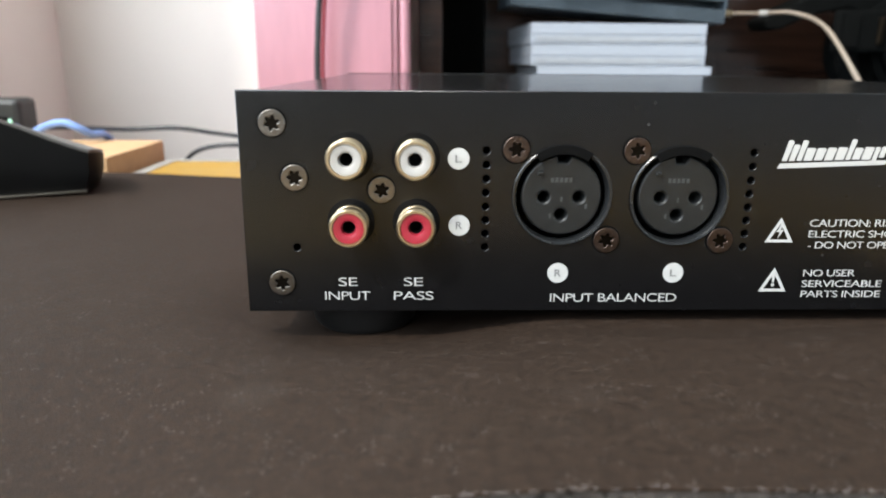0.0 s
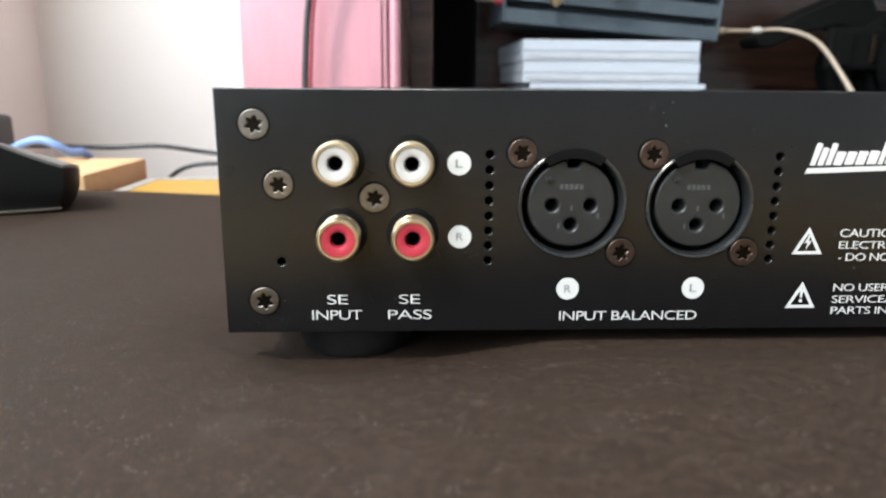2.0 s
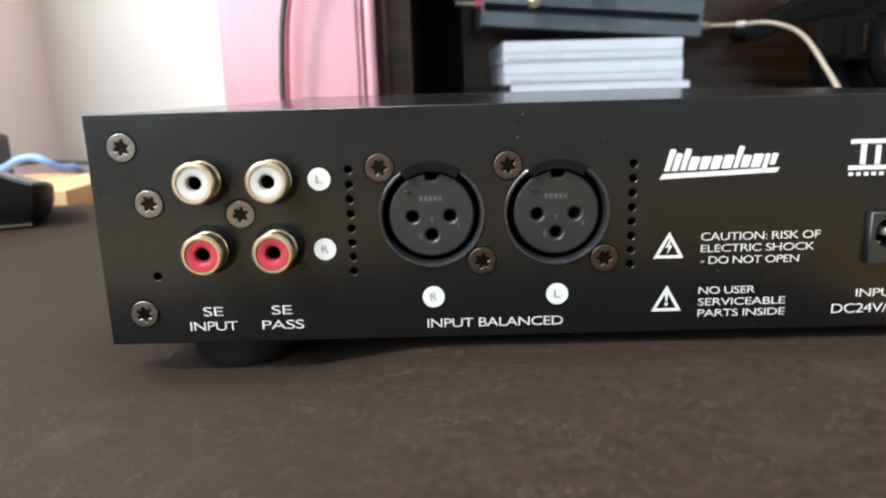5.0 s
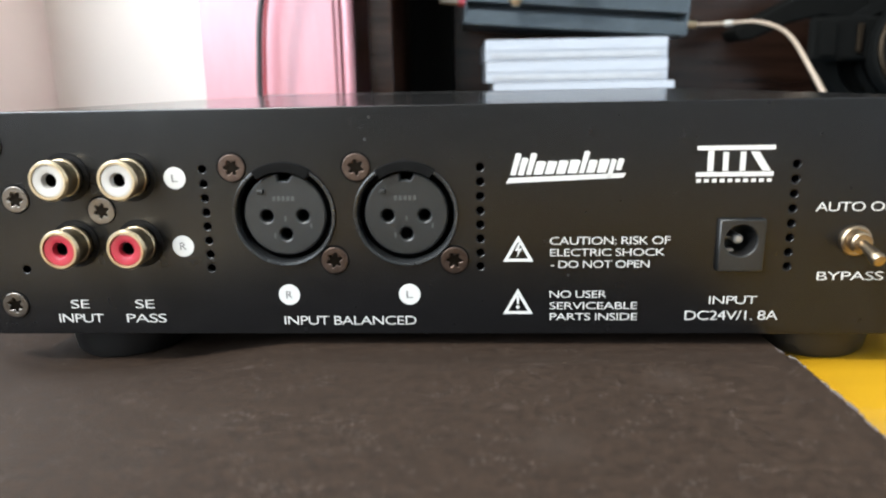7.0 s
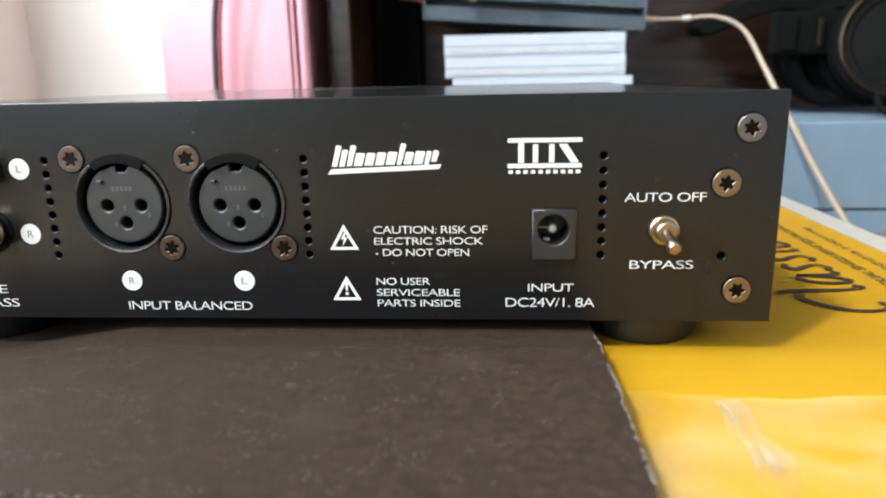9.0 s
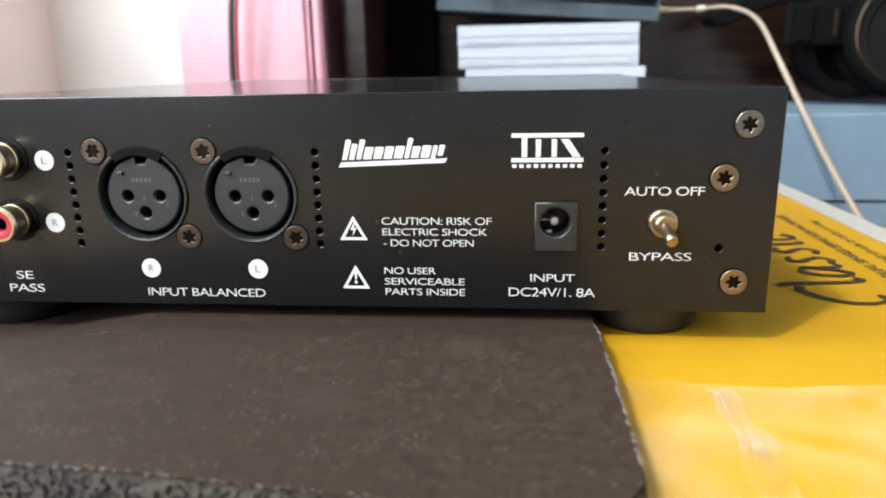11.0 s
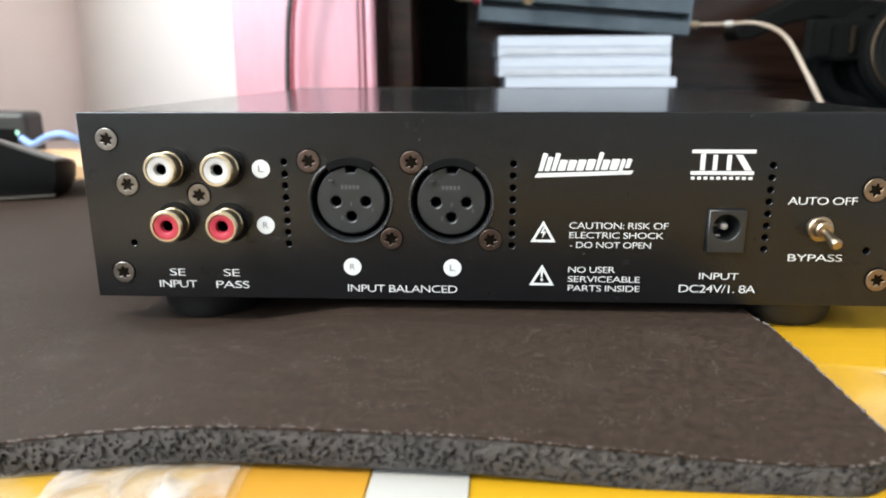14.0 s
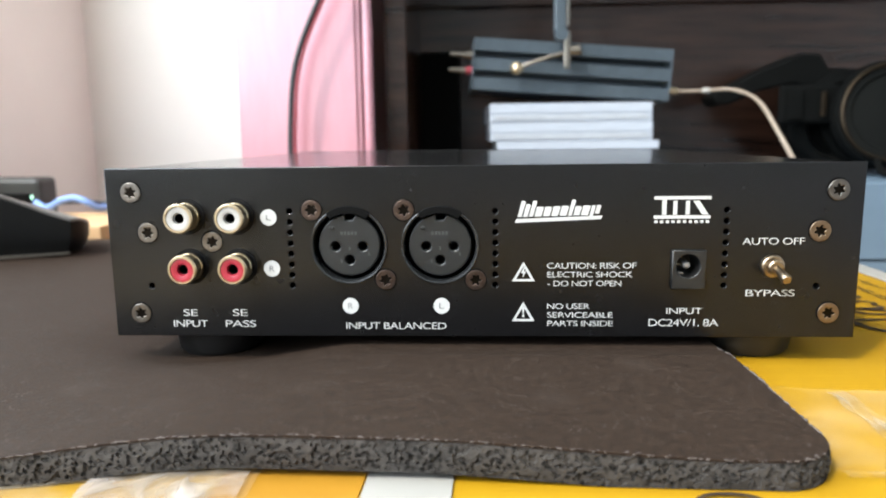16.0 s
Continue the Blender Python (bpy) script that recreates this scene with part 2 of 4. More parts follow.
def glide(points, n):
    """Catmull-Rom through the points."""
    pts = [Vector(p) for p in points]
    pts = [2 * pts[0] - pts[1]] + pts + [2 * pts[-1] - pts[-2]]
    out = []
    for a, b, c, d in zip(pts, pts[1:], pts[2:], pts[3:]):
        for i in range(n):
            t = i / n
            out.append(0.5 * ((2 * b) + (c - a) * t + (2 * a - 5 * b + 4 * c - d) * t * t + (3 * b - a - 3 * c + d) * t ** 3))
    return out + [pts[-2]]


def tube(points, r, seg=12, n=10, bm=None, flat=1.0):
    """A cable of radius r along the points; flat squashes it in height."""
    out = bm or bmesh.new()
    path = glide(points, n)
    rings = []
    up = Vector((0.1, 0.3, 1)).normalized()
    for i, p in enumerate(path):
        d = (path[min(i + 1, len(path) - 1)] - path[max(i - 1, 0)]).normalized()
        s = d.cross(up).normalized()
        u = s.cross(d)
        rr = r[min(i * len(r) // len(path), len(r) - 1)] if isinstance(r, (list, tuple)) else r
        rings.append([out.verts.new(p + rr * (math.cos(2 * math.pi * k / seg) * s + flat * math.sin(2 * math.pi * k / seg) * u)) for k in range(seg)])
    for a, b in zip(rings, rings[1:]):
        for k in range(seg):
            out.faces.new((a[k], b[k], b[(k + 1) % seg], a[(k + 1) % seg]))
    out.faces.new(rings[0][::-1])
    out.faces.new(rings[-1])
    return out


def circle(cx, cz, r, n=32, start=0.0, end=2 * math.pi):
    return [(cx + r * math.cos(start + (end - start) * i / n), cz + r * math.sin(start + (end - start) * i / n)) for i in range(n)]


def mesh_of_curve(cu):
    ob = bpy.data.objects.new("shape", cu)
    scene.collection.objects.link(ob)
    me = bpy.data.meshes.new_from_object(ob.evaluated_get(bpy.context.evaluated_depsgraph_get()))
    bpy.data.objects.remove(ob)
    bpy.data.curves.remove(cu)
    return me


def plate(name, loops, y0, y1, bevel=0.0):
    """A flat plate in the x-z plane from y0 to y1: the first loop is its outline, the others holes."""
    cu = bpy.data.curves.new(name, "CURVE")
    cu.dimensions, cu.fill_mode = "2D", "BOTH"
    cu.extrude, cu.bevel_depth, cu.bevel_resolution, cu.offset = max(abs(y1 - y0) / 2 - bevel, 0.00001), bevel, 1, -bevel
    for loop in loops:
        sp = cu.splines.new("POLY")
        sp.points.add(len(loop) - 1)
        for p, (x, z) in zip(sp.points, loop):
            p.co = (x, z, 0, 1)
        sp.use_cyclic_u = True
    me = mesh_of_curve(cu)
    me.transform(Matrix.Translation((0, (y0 + y1) / 2, 0)) @ Matrix.Rotation(radians(90), 4, "X"))
    bm = bmesh.new()
    bm.from_mesh(me)
    bmesh.ops.remove_doubles(bm, verts=bm.verts[:], dist=0.000002)
    bm.to_mesh(me)
    bm.free()
    return me


def lettering(text, x0, x1, z0, z1, y, depth=0.00006, shear=0.0, heavy=0.0):
    """Built-in font, fitted into a box in the x-z plane, facing -y."""
    cu = bpy.data.curves.new("text", "FONT")
    cu.body, cu.extrude, cu.shear, cu.offset, cu.resolution_u = text, 0.01, shear, heavy - 0.005, 4
    cu.space_character = 0.91
    me = mesh_of_curve(cu)
    co = np.array([v.co[:] for v in me.vertices])
    lo, hi = co.min(0), co.max(0)
    if "\n" not in text:                 # wide, low capitals
        z0, z1 = z0 + 0.07 * (z1 - z0), z1 - 0.07 * (z1 - z0)
    s = Matrix.Diagonal(((x1 - x0) / (hi[0] - lo[0]), (z1 - z0) / (hi[1] - lo[1]), depth / 0.02, 1))
    me.transform(Matrix.Translation((x0, y, z0)) @ Matrix.Rotation(radians(90), 4, "X") @ s @ Matrix.Translation((-lo[0], -lo[1], 0)))
    return me


# ---- the room: walls, ceiling, floor ----
def slab(name, x0, x1, y0, y1, z0, z1, mat, label, category="wall"):
    ob = part(name, box(x0, x1, y0, y1, z0, z1), mat)
    return tagged(ob, label, category, kind="structure")


FLOOR_Z, CEIL_Z, DESK_Z = -0.80, 1.65, -0.045
# floor, ceiling, east and south walls are unseen, added to close the room
slab("floor", WALL_X - 0.1, 1.7, -2.5, WALL_Y + 0.1, FLOOR_Z - 0.05, FLOOR_Z, M_FLOOR, "unseen pale grey floor of the room, bounces daylight", "floor")
slab("ceiling", WALL_X - 0.1, 1.7, -2.5, WALL_Y + 0.1, CEIL_Z, CEIL_Z + 0.05, M_WALL, "plain off-white painted ceiling", "ceiling")
slab("wall_north", WALL_X, 1.6, WALL_Y, WALL_Y + 0.1, FLOOR_Z, CEIL_Z, M_WALL, "off-white painted wall lit by the window")
slab("wall_east", 1.6, 1.7, -2.4, WALL_Y + 0.1, FLOOR_Z, CEIL_Z, M_WALL_BOUNCE, "unseen pale side wall, added to bounce daylight")
slab("wall_south", WALL_X, 1.7, -2.5, -2.4, FLOOR_Z, CEIL_Z, M_WALL_BOUNCE, "unseen pale wall facing the desk, added to bounce daylight")
west = tagged(new("wall_west"), "off-white painted wall with a window, in shade", "wall", kind="structure")
for y0, y1, z0, z1 in ((-2.5, WIN_Y0, FLOOR_Z, CEIL_Z), (WIN_Y1, WALL_Y + 0.1, FLOOR_Z, CEIL_Z), (WIN_Y0, WIN_Y1, FLOOR_Z, WIN_Z0), (WIN_Y0, WIN_Y1, WIN_Z1, CEIL_Z)):
    part("wall_panel", box(WALL_X - 0.1, WALL_X, y0, y1, z0, z1), M_WALL, west)
window = tagged(new("window_1"), "white framed window beside the desk", "window", kind="structure")
for y0, y1, z0, z1 in ((WIN_Y0, WIN_Y0 + 0.04, WIN_Z0, WIN_Z1), (WIN_Y1 - 0.04, WIN_Y1, WIN_Z0, WIN_Z1), (WIN_Y0 + 0.04, WIN_Y1 - 0.04, WIN_Z0, WIN_Z0 + 0.04), (WIN_Y0 + 0.04, WIN_Y1 - 0.04, WIN_Z1 - 0.04, WIN_Z1)):
    part("window_frame", box(WALL_X - 0.07, WALL_X - 0.03, y0, y1, z0, z1, 0.003), M_FRAME, window)

# ---- desk with its hutch ----
desk = thing("desk", "brown wooden desk with a hutch", "desk")
part("desktop", box(WALL_X + 0.005, 1.25, -0.50, WALL_Y - 0.005, DESK_Z - 0.03, DESK_Z, 0.003), M_DESK, desk)
part("side_panel", box(WALL_X + 0.03, WALL_X + 0.05, -0.45, WALL_Y - 0.01, FLOOR_Z, DESK_Z - 0.03), M_DESK, desk)
part("side_panel", box(1.2, 1.22, -0.45, WALL_Y - 0.01, FLOOR_Z, DESK_Z - 0.03), M_DESK, desk)
hutch = thing("desk_hutch", "dark brown wooden hutch standing on the desk", "shelf")
part("side_panel", box(0.038, 0.056, 0.385, 0.535, DESK_Z, 0.62, 0.001), M_DARKWOOD, hutch)
part("side_panel", box(1.18, 1.198, 0.385, 0.535, DESK_Z, 0.62, 0.001), M_DARKWOOD, hutch)
part("back_panel", box(0.038, 1.198, 0.5355, 0.548, DESK_Z, 0.62), M_DARKWOOD, hutch)
part("shelf", box(0.0565, 1.1795, 0.40, 0.535, 0.245, 0.263, 0.001), M_DARKWOOD, hutch)
part("top_board", box(0.030, 1.206, 0.38, 0.548, 0.6205, 0.64, 0.001), M_DARKWOOD, hutch)
part("rail", box(0.0565, 1.1795, 0.525, 0.535, 0.205, 0.2445, 0.001), M_DARKWOOD, hutch)


# ---- the yellow box under the amplifier ----
TOP = 0.0035
BX0, BX1, BY0, BY1 = -0.140, 0.322, -0.30, 0.335
carton = thing("yellow_box", "large yellow printed cardboard box with white border", "box")


def ease(a, b, x):
    t = min(1, max(0, (x - a) / (b - a)))
    return t * t * (3 - 2 * t)


def box_top(x, y):
    """The lid sags towards the front left corner and under the left foot of the amplifier."""
    return TOP - 0.0055 * ease(0.072, -0.03, x) * ease(-0.005, -0.065, y) - 0.0014 * math.exp(-((x - 0.028) / 0.045) ** 2 - ((y - 0.015) / 0.05) ** 2)


def carton_body():
    bm = bmesh.new()
    nx, ny, r = 90, 90, 0.0012
    xs = [BX0, BX0 + r] + [BX0 + r + (BX1 - BX0 - 2 * r) * i / nx for i in range(1, nx)] + [BX1 - r, BX1]
    ys = [BY0, BY0 + r] + [BY0 + r + (BY1 - BY0 - 2 * r) * j / ny for j in range(1, ny)] + [BY1 - r, BY1]
    g = [[bm.verts.new((x, y, box_top(x, y) - (r if x in (BX0, BX1) or y in (BY0, BY1) else 0))) for y in ys] for x in xs]
    for a, b in zip(g, g[1:]):
        for j in range(len(ys) - 1):
            bm.faces.new((a[j], b[j], b[j + 1], a[j + 1]))
    rim = [c[0] for c in g] + g[-1][1:] + [c[-1] for c in g[-2::-1]] + g[0][-2:0:-1]
    low = [bm.verts.new((v.co.x, v.co.y, DESK_Z)) for v in rim]
    for i in range(len(rim)):
        j = (i + 1) % len(rim)
        bm.faces.new((rim[i], low[i], low[j], rim[j]))
    bm.faces.new(low)
    return bm


part("body", carton_body(), M_YELLOW, carton)


def sheet_on_box(name, pts, mat, lift, label=""):
    bm = bmesh.new()
    lo = [bm.verts.new((x, y, TOP + 0.0001)) for x, y in pts]
    hi = [bm.verts.new((x, y, TOP + lift)) for x, y in pts]
    bm.faces.new(hi)
    for i in range(len(pts)):
        j = (i + 1) % len(pts)
        bm.faces.new((lo[i], lo[j], hi[j], hi[i]))
    return part(name, bm, mat, carton, label)


sheet_on_box("border", [(BX1 - 0.013, BY0 + 0.002), (BX1 - 0.001, BY0 + 0.002), (BX1 - 0.001, BY1 - 0.002), (BX1 - 0.013, BY1 - 0.002)], M_WHITE_CARD, 0.0004, "white printed border")
sheet_on_box("border", [(BX0 + 0.001, BY0 + 0.002), (BX0 + 0.009, BY0 + 0.002), (BX0 + 0.009, BY1 - 0.002), (BX0 + 0.001, BY1 - 0.002)], M_WHITE_CARD, 0.0004, "white printed border")
sheet_on_box("border", [(BX0 + 0.010, BY1 - 0.012), (BX1 - 0.014, BY1 - 0.012), (BX1 - 0.014, BY1 - 0.002), (BX0 + 0.010, BY1 - 0.002)], M_WHITE_CARD, 0.0004, "white printed border")
sheet_on_box("strip", [(0.0905, -0.16), (0.1085, -0.16), (0.1115, -0.04), (0.0935, -0.04)], M_WHITE_CARD, 0.0005, "white paper strip")
sheet_on_box("strip", [(0.060, -0.16), (0.090, -0.16), (0.0930, -0.04), (0.063, -0.04)], M_CARD_SHADED, 0.0004, "browner band of the box top, shade in its colour")


def stroke(points, w):
    """A flat pen stroke on the box top."""
    bm = bmesh.new()
    path = glide([(x, y, TOP + 0.0006) for x, y in points], 12)
    prev = None
    for i, p in enumerate(path):
        d = (path[min(i + 1, len(path) - 1)] - path[max(i - 1, 0)]).normalized()
        ww = w * (0.55 + 0.45 * abs(math.sin(3.1 * i / len(path) + d.x)))
        s = Vector((-d.y, d.x, 0)) * ww / 2
        cur = [bm.verts.new(p + s), bm.verts.new(p - s)]
        if prev:
            bm.faces.new((prev[0], prev[1], cur[1], cur[0]))
        prev = cur
    return bm


# flourish of handwriting-like print in front of the mat
part("printed_stroke", stroke([(0.1725, -0.0850), (0.168, -0.0815), (0.161, -0.0815), (0.1575, -0.0850), (0.161, -0.0887), (0.172, -0.0907), (0.186, -0.0897), (0.200, -0.0882), (0.215, -0.0902)], 0.0016), M_INK, carton, "black printed flourish")
part("printed_stroke", stroke([(0.172, -0.0952), (0.178, -0.0917), (0.184, -0.0882), (0.195, -0.0867), (0.210, -0.0862)], 0.0015), M_INK, carton, "black printed flourish")

# the printed word in brush script, running away from the viewer
WORD = (([(0.0135, 0.0215), (0.0145, 0.0235), (0.0115, 0.0235), (0.0045, 0.0195), (0.0005, 0.0130), (0.0010, 0.0060), (0.0045, 0.0022), (0.0080, 0.0030)], 0.0026),
        ([(0.0165, 0.0285), (0.0185, 0.0240), (0.0195, 0.0150), (0.0205, 0.0060), (0.0225, 0.0005), (0.0250, 0.0025)], 0.0025),
        ([(0.0365, 0.0130), (0.0325, 0.0155), (0.0285, 0.0115), (0.0275, 0.0050), (0.0300, 0.0005), (0.0340, 0.0040), (0.0365, 0.0130)], 0.0024),
        ([(0.0365, 0.0145), (0.0368, 0.0060), (0.0385, 0.0005), (0.0405, 0.0020)], 0.0022),
        ([(0.0500, 0.0125), (0.0470, 0.0145), (0.0440, 0.0115), (0.0475, 0.0070), (0.0495, 0.0030), (0.0460, 0.0000), (0.0425, 0.0020)], 0.0025),
        ([(0.0625, 0.0125), (0.0595, 0.0145), (0.0565, 0.0115), (0.0600, 0.0070), (0.0620, 0.0030), (0.0585, 0.0000), (0.0550, 0.0020)], 0.0025),
        ([(0.0680, 0.0140), (0.0690, 0.0060), (0.0705, 0.0005), (0.0725, 0.0020)], 0.0022),
        ([(0.0695, 0.0195), (0.0715, 0.0215)], 0.0028),
        ([(0.0835, 0.0115), (0.0820, 0.0140), (0.0780, 0.0125), (0.0755, 0.0070), (0.0775, 0.0010), (0.0815, 0.0010), (0.0840, 0.0035)], 0.0026))
for pts, w in WORD:
    part("printed_stroke", stroke([(0.2795 - v, 0.0315 + u) for u, v in pts], w), M_INK, carton, "black brush script stroke")
for text, y0, y1, x in (("INDIVIDUAL SINGLE SERVE SIZE PACKAGES", 0.041, 0.152, 0.2908), ("50 OZ (3 LB. 2 OZ) (1.4 kg)", 0.066, 0.142, 0.3005)):
    line = lettering(text, y0, y1, 0, 0.0041, 0, 0.0001, heavy=-0.002)
    line.transform(Matrix(((0, 0, -1, x), (1, 0, 0, 0), (0, -1, 0, TOP + 0.0005), (0, 0, 0, 1))))
    part("printed_line", line, M_INK, carton, "small black printed capitals")


def film_sheet(name, x0, x1, y0, y1, mat, amp, seed, label):
    """A thin crinkled film lying on the box."""
    bm = bmesh.new()
    nx, ny = 60, 40
    g = []
    for i in range(nx + 1):
        col = []
        for j in range(ny + 1):
            u, v = i / nx, j / ny
            x, y = x0 + u * (x1 - x0), y0 + v * (y1 - y0)
            wob = noise.noise(Vector((u * 4, seed, v * 3))) * 0.004
            h = abs(noise.noise(Vector((x * 70, y * 90, seed)))) * amp + abs(noise.noise(Vector((x * 220, y * 150, seed + 5)))) * amp * 0.35
            col.append(bm.verts.new((x + (wob if 0 < u < 1 else wob * 0.8), y + wob * (1 if v in (0, 1) else 0.3), box_top(x, y) + 0.0008 + h)))
        g.append(col)
    for i in range(nx):
        for j in range(ny):
            bm.faces.new((g[i][j], g[i + 1][j], g[i + 1][j + 1], g[i][j + 1]))
    ob = part(name, bm, mat, carton, label, smooth=True)
    return ob


film_sheet("tape", 0.178, 0.300, -0.072, -0.024, M_TAPE, 0.0010, 2.0, "wrinkled clear packing tape")
film_sheet("tape", 0.2095, 0.2150, -0.070, -0.026, M_TAPE_FOLD, 0.0012, 4.0, "folded edge of clear tape")
film_sheet("tape", 0.192, 0.300, -0.0745, -0.0715, M_TAPE_FOLD, 0.0010, 9.0, "folded edge of clear tape")
film_sheet("tape", -0.02, 0.070, -0.110, -0.045, M_TAPE_FOLD, 0.0012, 13.0, "crumpled clear packing tape")
film_sheet("tape", 0.034, 0.068, -0.120, -0.0715, M_MILKY, 0.0022, 17.0, "crumpled milky packing tape")

# brown carton beside it, under the left part of the mat
tan = thing("cardboard_box", "plain brown cardboard box beside the yellow box", "box")
part("body", box(-0.30, BX0 - 0.003, -0.20, 0.346, DESK_Z, 0.0015, 0.001), M_CARDBOARD, tan)
part("flap", box(-0.26, BX0 - 0.006, 0.2520, 0.345, 0.0016, 0.0158, 0.001), M_CARDBOARD, tan)

# ---- mouse mat ----
MX0, MX1, MY0, MY1, MR = -0.285, 0.1895, -0.0775, 0.243, 0.0125
THICK = 0.0074
FOOT_L, FOOT_R = (0.0265, 0.0190), (0.2045, 0.0190)


def mat_top(x, y):
    back = 0.0085 + 0.0030 * ease(-0.06, 0.06, x) - 0.0010 * ease(0.12, 0.19, x) - 0.0030 * ease(-0.15, -0.05, x) * ease(0.10, 0.24, y)
    front = 0.0130 - 0.0095 * ease(0.068, -0.03, x) - 0.0030 * ease(0.10, 0.17, x)
    h = back + (front - back) * ease(-0.012, -0.072, y)
    d2 = ((x - FOOT_L[0]) / (0.030 if x < FOOT_L[0] else 0.045)) ** 2 + ((y - FOOT_L[1]) / 0.034) ** 2
    h -= 0.0078 * math.exp(-max(0, d2 - 0.35))
    h += 0.00025 * noise.noise(Vector((x * 30, y * 30, 0)))
    return max(box_top(x, y) + 0.0009, min(h, 0.0088 + 0.0055 * ease(0.000, 0.034, -y)))


def mat_bottom(x, y):
    return max(box_top(x, y) + 0.0002, mat_top(x, y) - THICK)


def mat_front(x):
    f = MY0 + 0.0015 * math.sin(x * 21 + 0.6)
    if x > MX1 - MR:
        f += MR - math.sqrt(max(0, MR * MR - (x - MX1 + MR) ** 2))
    return f


def mat_back(x):
    b = MY1
    if x > MX1 - MR:
        b -= MR - math.sqrt(max(0, MR * MR - (x - MX1 + MR) ** 2))
    return b


mat = thing("mouse_mat", "worn dark grey foam mouse mat with frayed cut edge", "mouse mat")
xs = [MX0 + (MX1 - MR - MX0) * i / 200 for i in range(200)] + [MX1 - MR + MR * math.sin(math.pi / 2 * i / 16) for i in range(17)]
NY = 110


def mat_shell(zt, zb):
    bm = bmesh.new()
    tops, bots = [], []
    for x in xs:
        f, b = mat_front(x), mat_back(x)
        ys = [f + (b - f) * j / NY for j in range(NY + 1)]
        tops.append([bm.verts.new((x, y, zt(x, y))) for y in ys])
        bots.append([bm.verts.new((x, y, zb(x, y))) for y in ys])
    n = len(xs)
    for i in range(n - 1):
        for j in range(NY):
            bm.faces.new((tops[i][j], tops[i + 1][j], tops[i + 1][j + 1], tops[i][j + 1]))
            bm.faces.new((bots[i][j], bots[i][j + 1], bots[i + 1][j + 1], bots[i + 1][j]))
        bm.faces.new((tops[i][0], bots[i][0], bots[i + 1][0], tops[i + 1][0]))
        bm.faces.new((tops[i][NY], tops[i + 1][NY], bots[i + 1][NY], bots[i][NY]))
    for i in (0, n - 1):
        for j in range(NY):
            bm.faces.new((tops[i][j], tops[i][j + 1], bots[i][j + 1], bots[i][j]))
    return bm


part("cloth_top", mat_shell(mat_top, lambda x, y: mat_top(x, y) - 0.0005), M_FABRIC, mat, "dark brown-grey woven cloth surface", smooth=True)

# open-celled foam edge: pores pressed into the cut face along the front, the corner and the right side
outline = [(x, mat_front(x)) for x in np.arange(-0.06, MX1 - MR, 0.00026)]
outline += [(MX1 - MR + MR * math.sin(a), MY0 + 0.0015 * math.sin((MX1 - MR) * 21 + 0.6) + MR - MR * math.cos(a)) for a in np.linspace(0, math.pi / 2, 50)]
outline += [(MX1, y) for y in np.arange(outline[-1][1] + 0.0004, 0.05, 0.0006)]
bm = bmesh.new()
rows, NZ = [], 26
acc = 0.0
for i, (x, y) in enumerate(outline):
    a, b = outline[max(i - 1, 0)], outline[min(i + 1, len(outline) - 1)]
    d = Vector((b[0] - a[0], b[1] - a[1], 0)).normalized()
    out = Vector((d.y, -d.x, 0))
    if i:
        acc += (Vector((x, y)) - Vector(outline[i - 1])).length
    zt, zb = mat_top(x, y) - 0.0006, mat_bottom(x, y)
    col = []
    for j in range(NZ + 1):
        z = zb + (zt - zb) * j / NZ
        v = noise.noise(Vector((acc * 1050, z * 1150, 3.3)))
        w = noise.noise(Vector((acc * 560, z * 700, 8.1)))
        pit = min(1, max(0, v - 0.20) * 14) * 0.0019 + min(1, max(0, w - 0.30) * 10) * 0.0016
        edge = 0.0004 * math.sin(math.pi * j / NZ)
        col.append(bm.verts.new(Vector((x, y, z)) + out * (0.0002 + edge - (pit if 0 < j < NZ else 0))))
    rows.append(col)
for a, b in zip(rows, rows[1:]):
    for j in range(NZ):
        bm.faces.new((a[j], b[j], b[j + 1], a[j + 1]))
part("foam_edge", bm, M_FOAM, mat, "grey open-celled foam edge")
part("foam_body", mat_shell(lambda x, y: mat_top(x, y) - 0.0006, mat_bottom), M_FOAM, mat, "grey foam layer")

# frayed threads along the cut edge
rng = random.Random(11)
bm = bmesh.new()
for i in range(220):
    x, y = outline[rng.randrange(100, len(outline) - 120)]
    z = mat_top(x, y) + 0.0001
    n, w, h = rng.uniform(0.00008, 0.0005) * (2.0 if rng.random() < 0.12 else 1), rng.uniform(0.00003, 0.00009), rng.uniform(-0.00006, 0.00010)
    dy = rng.uniform(-0.0003, 0.0002) + (0.0006 if rng.random() < 0.12 else 0)
    side = x > MX1 - 0.0005
    if side:
        n, w = w, n
    box(x - n, x + n, y + dy - w, y + dy + w, z - 0.0002, z + 0.5 * h, bm=bm)
for i in range(60):
    x, y, n, w = MX1 + rng.uniform(-0.0003, 0.0003), rng.uniform(-0.066, 0.0), rng.uniform(0.0002, 0.0012), rng.uniform(0.00005, 0.00018)
    z = mat_top(MX1, y)
    box(x - w, x + w, y - n, y + n, z - 0.0004, z + rng.uniform(0.0, 0.0002), bm=bm)
tagged(part("frayed_edge", bm, M_FRAY, mat, "pale frayed threads"), kind="stuff")


# ---- amplifier ----
W, Z0, Z1, DEPTH = 0.230, 0.012, 0.0655, 0.238
XLRS = ((0.0758, 0.0411), (0.1041, 0.0410))
RCAS = ((0.0251, 0.0505, 0), (0.0408, 0.0504, 0), (0.0253, 0.0347, 1), (0.0409, 0.0347, 1))
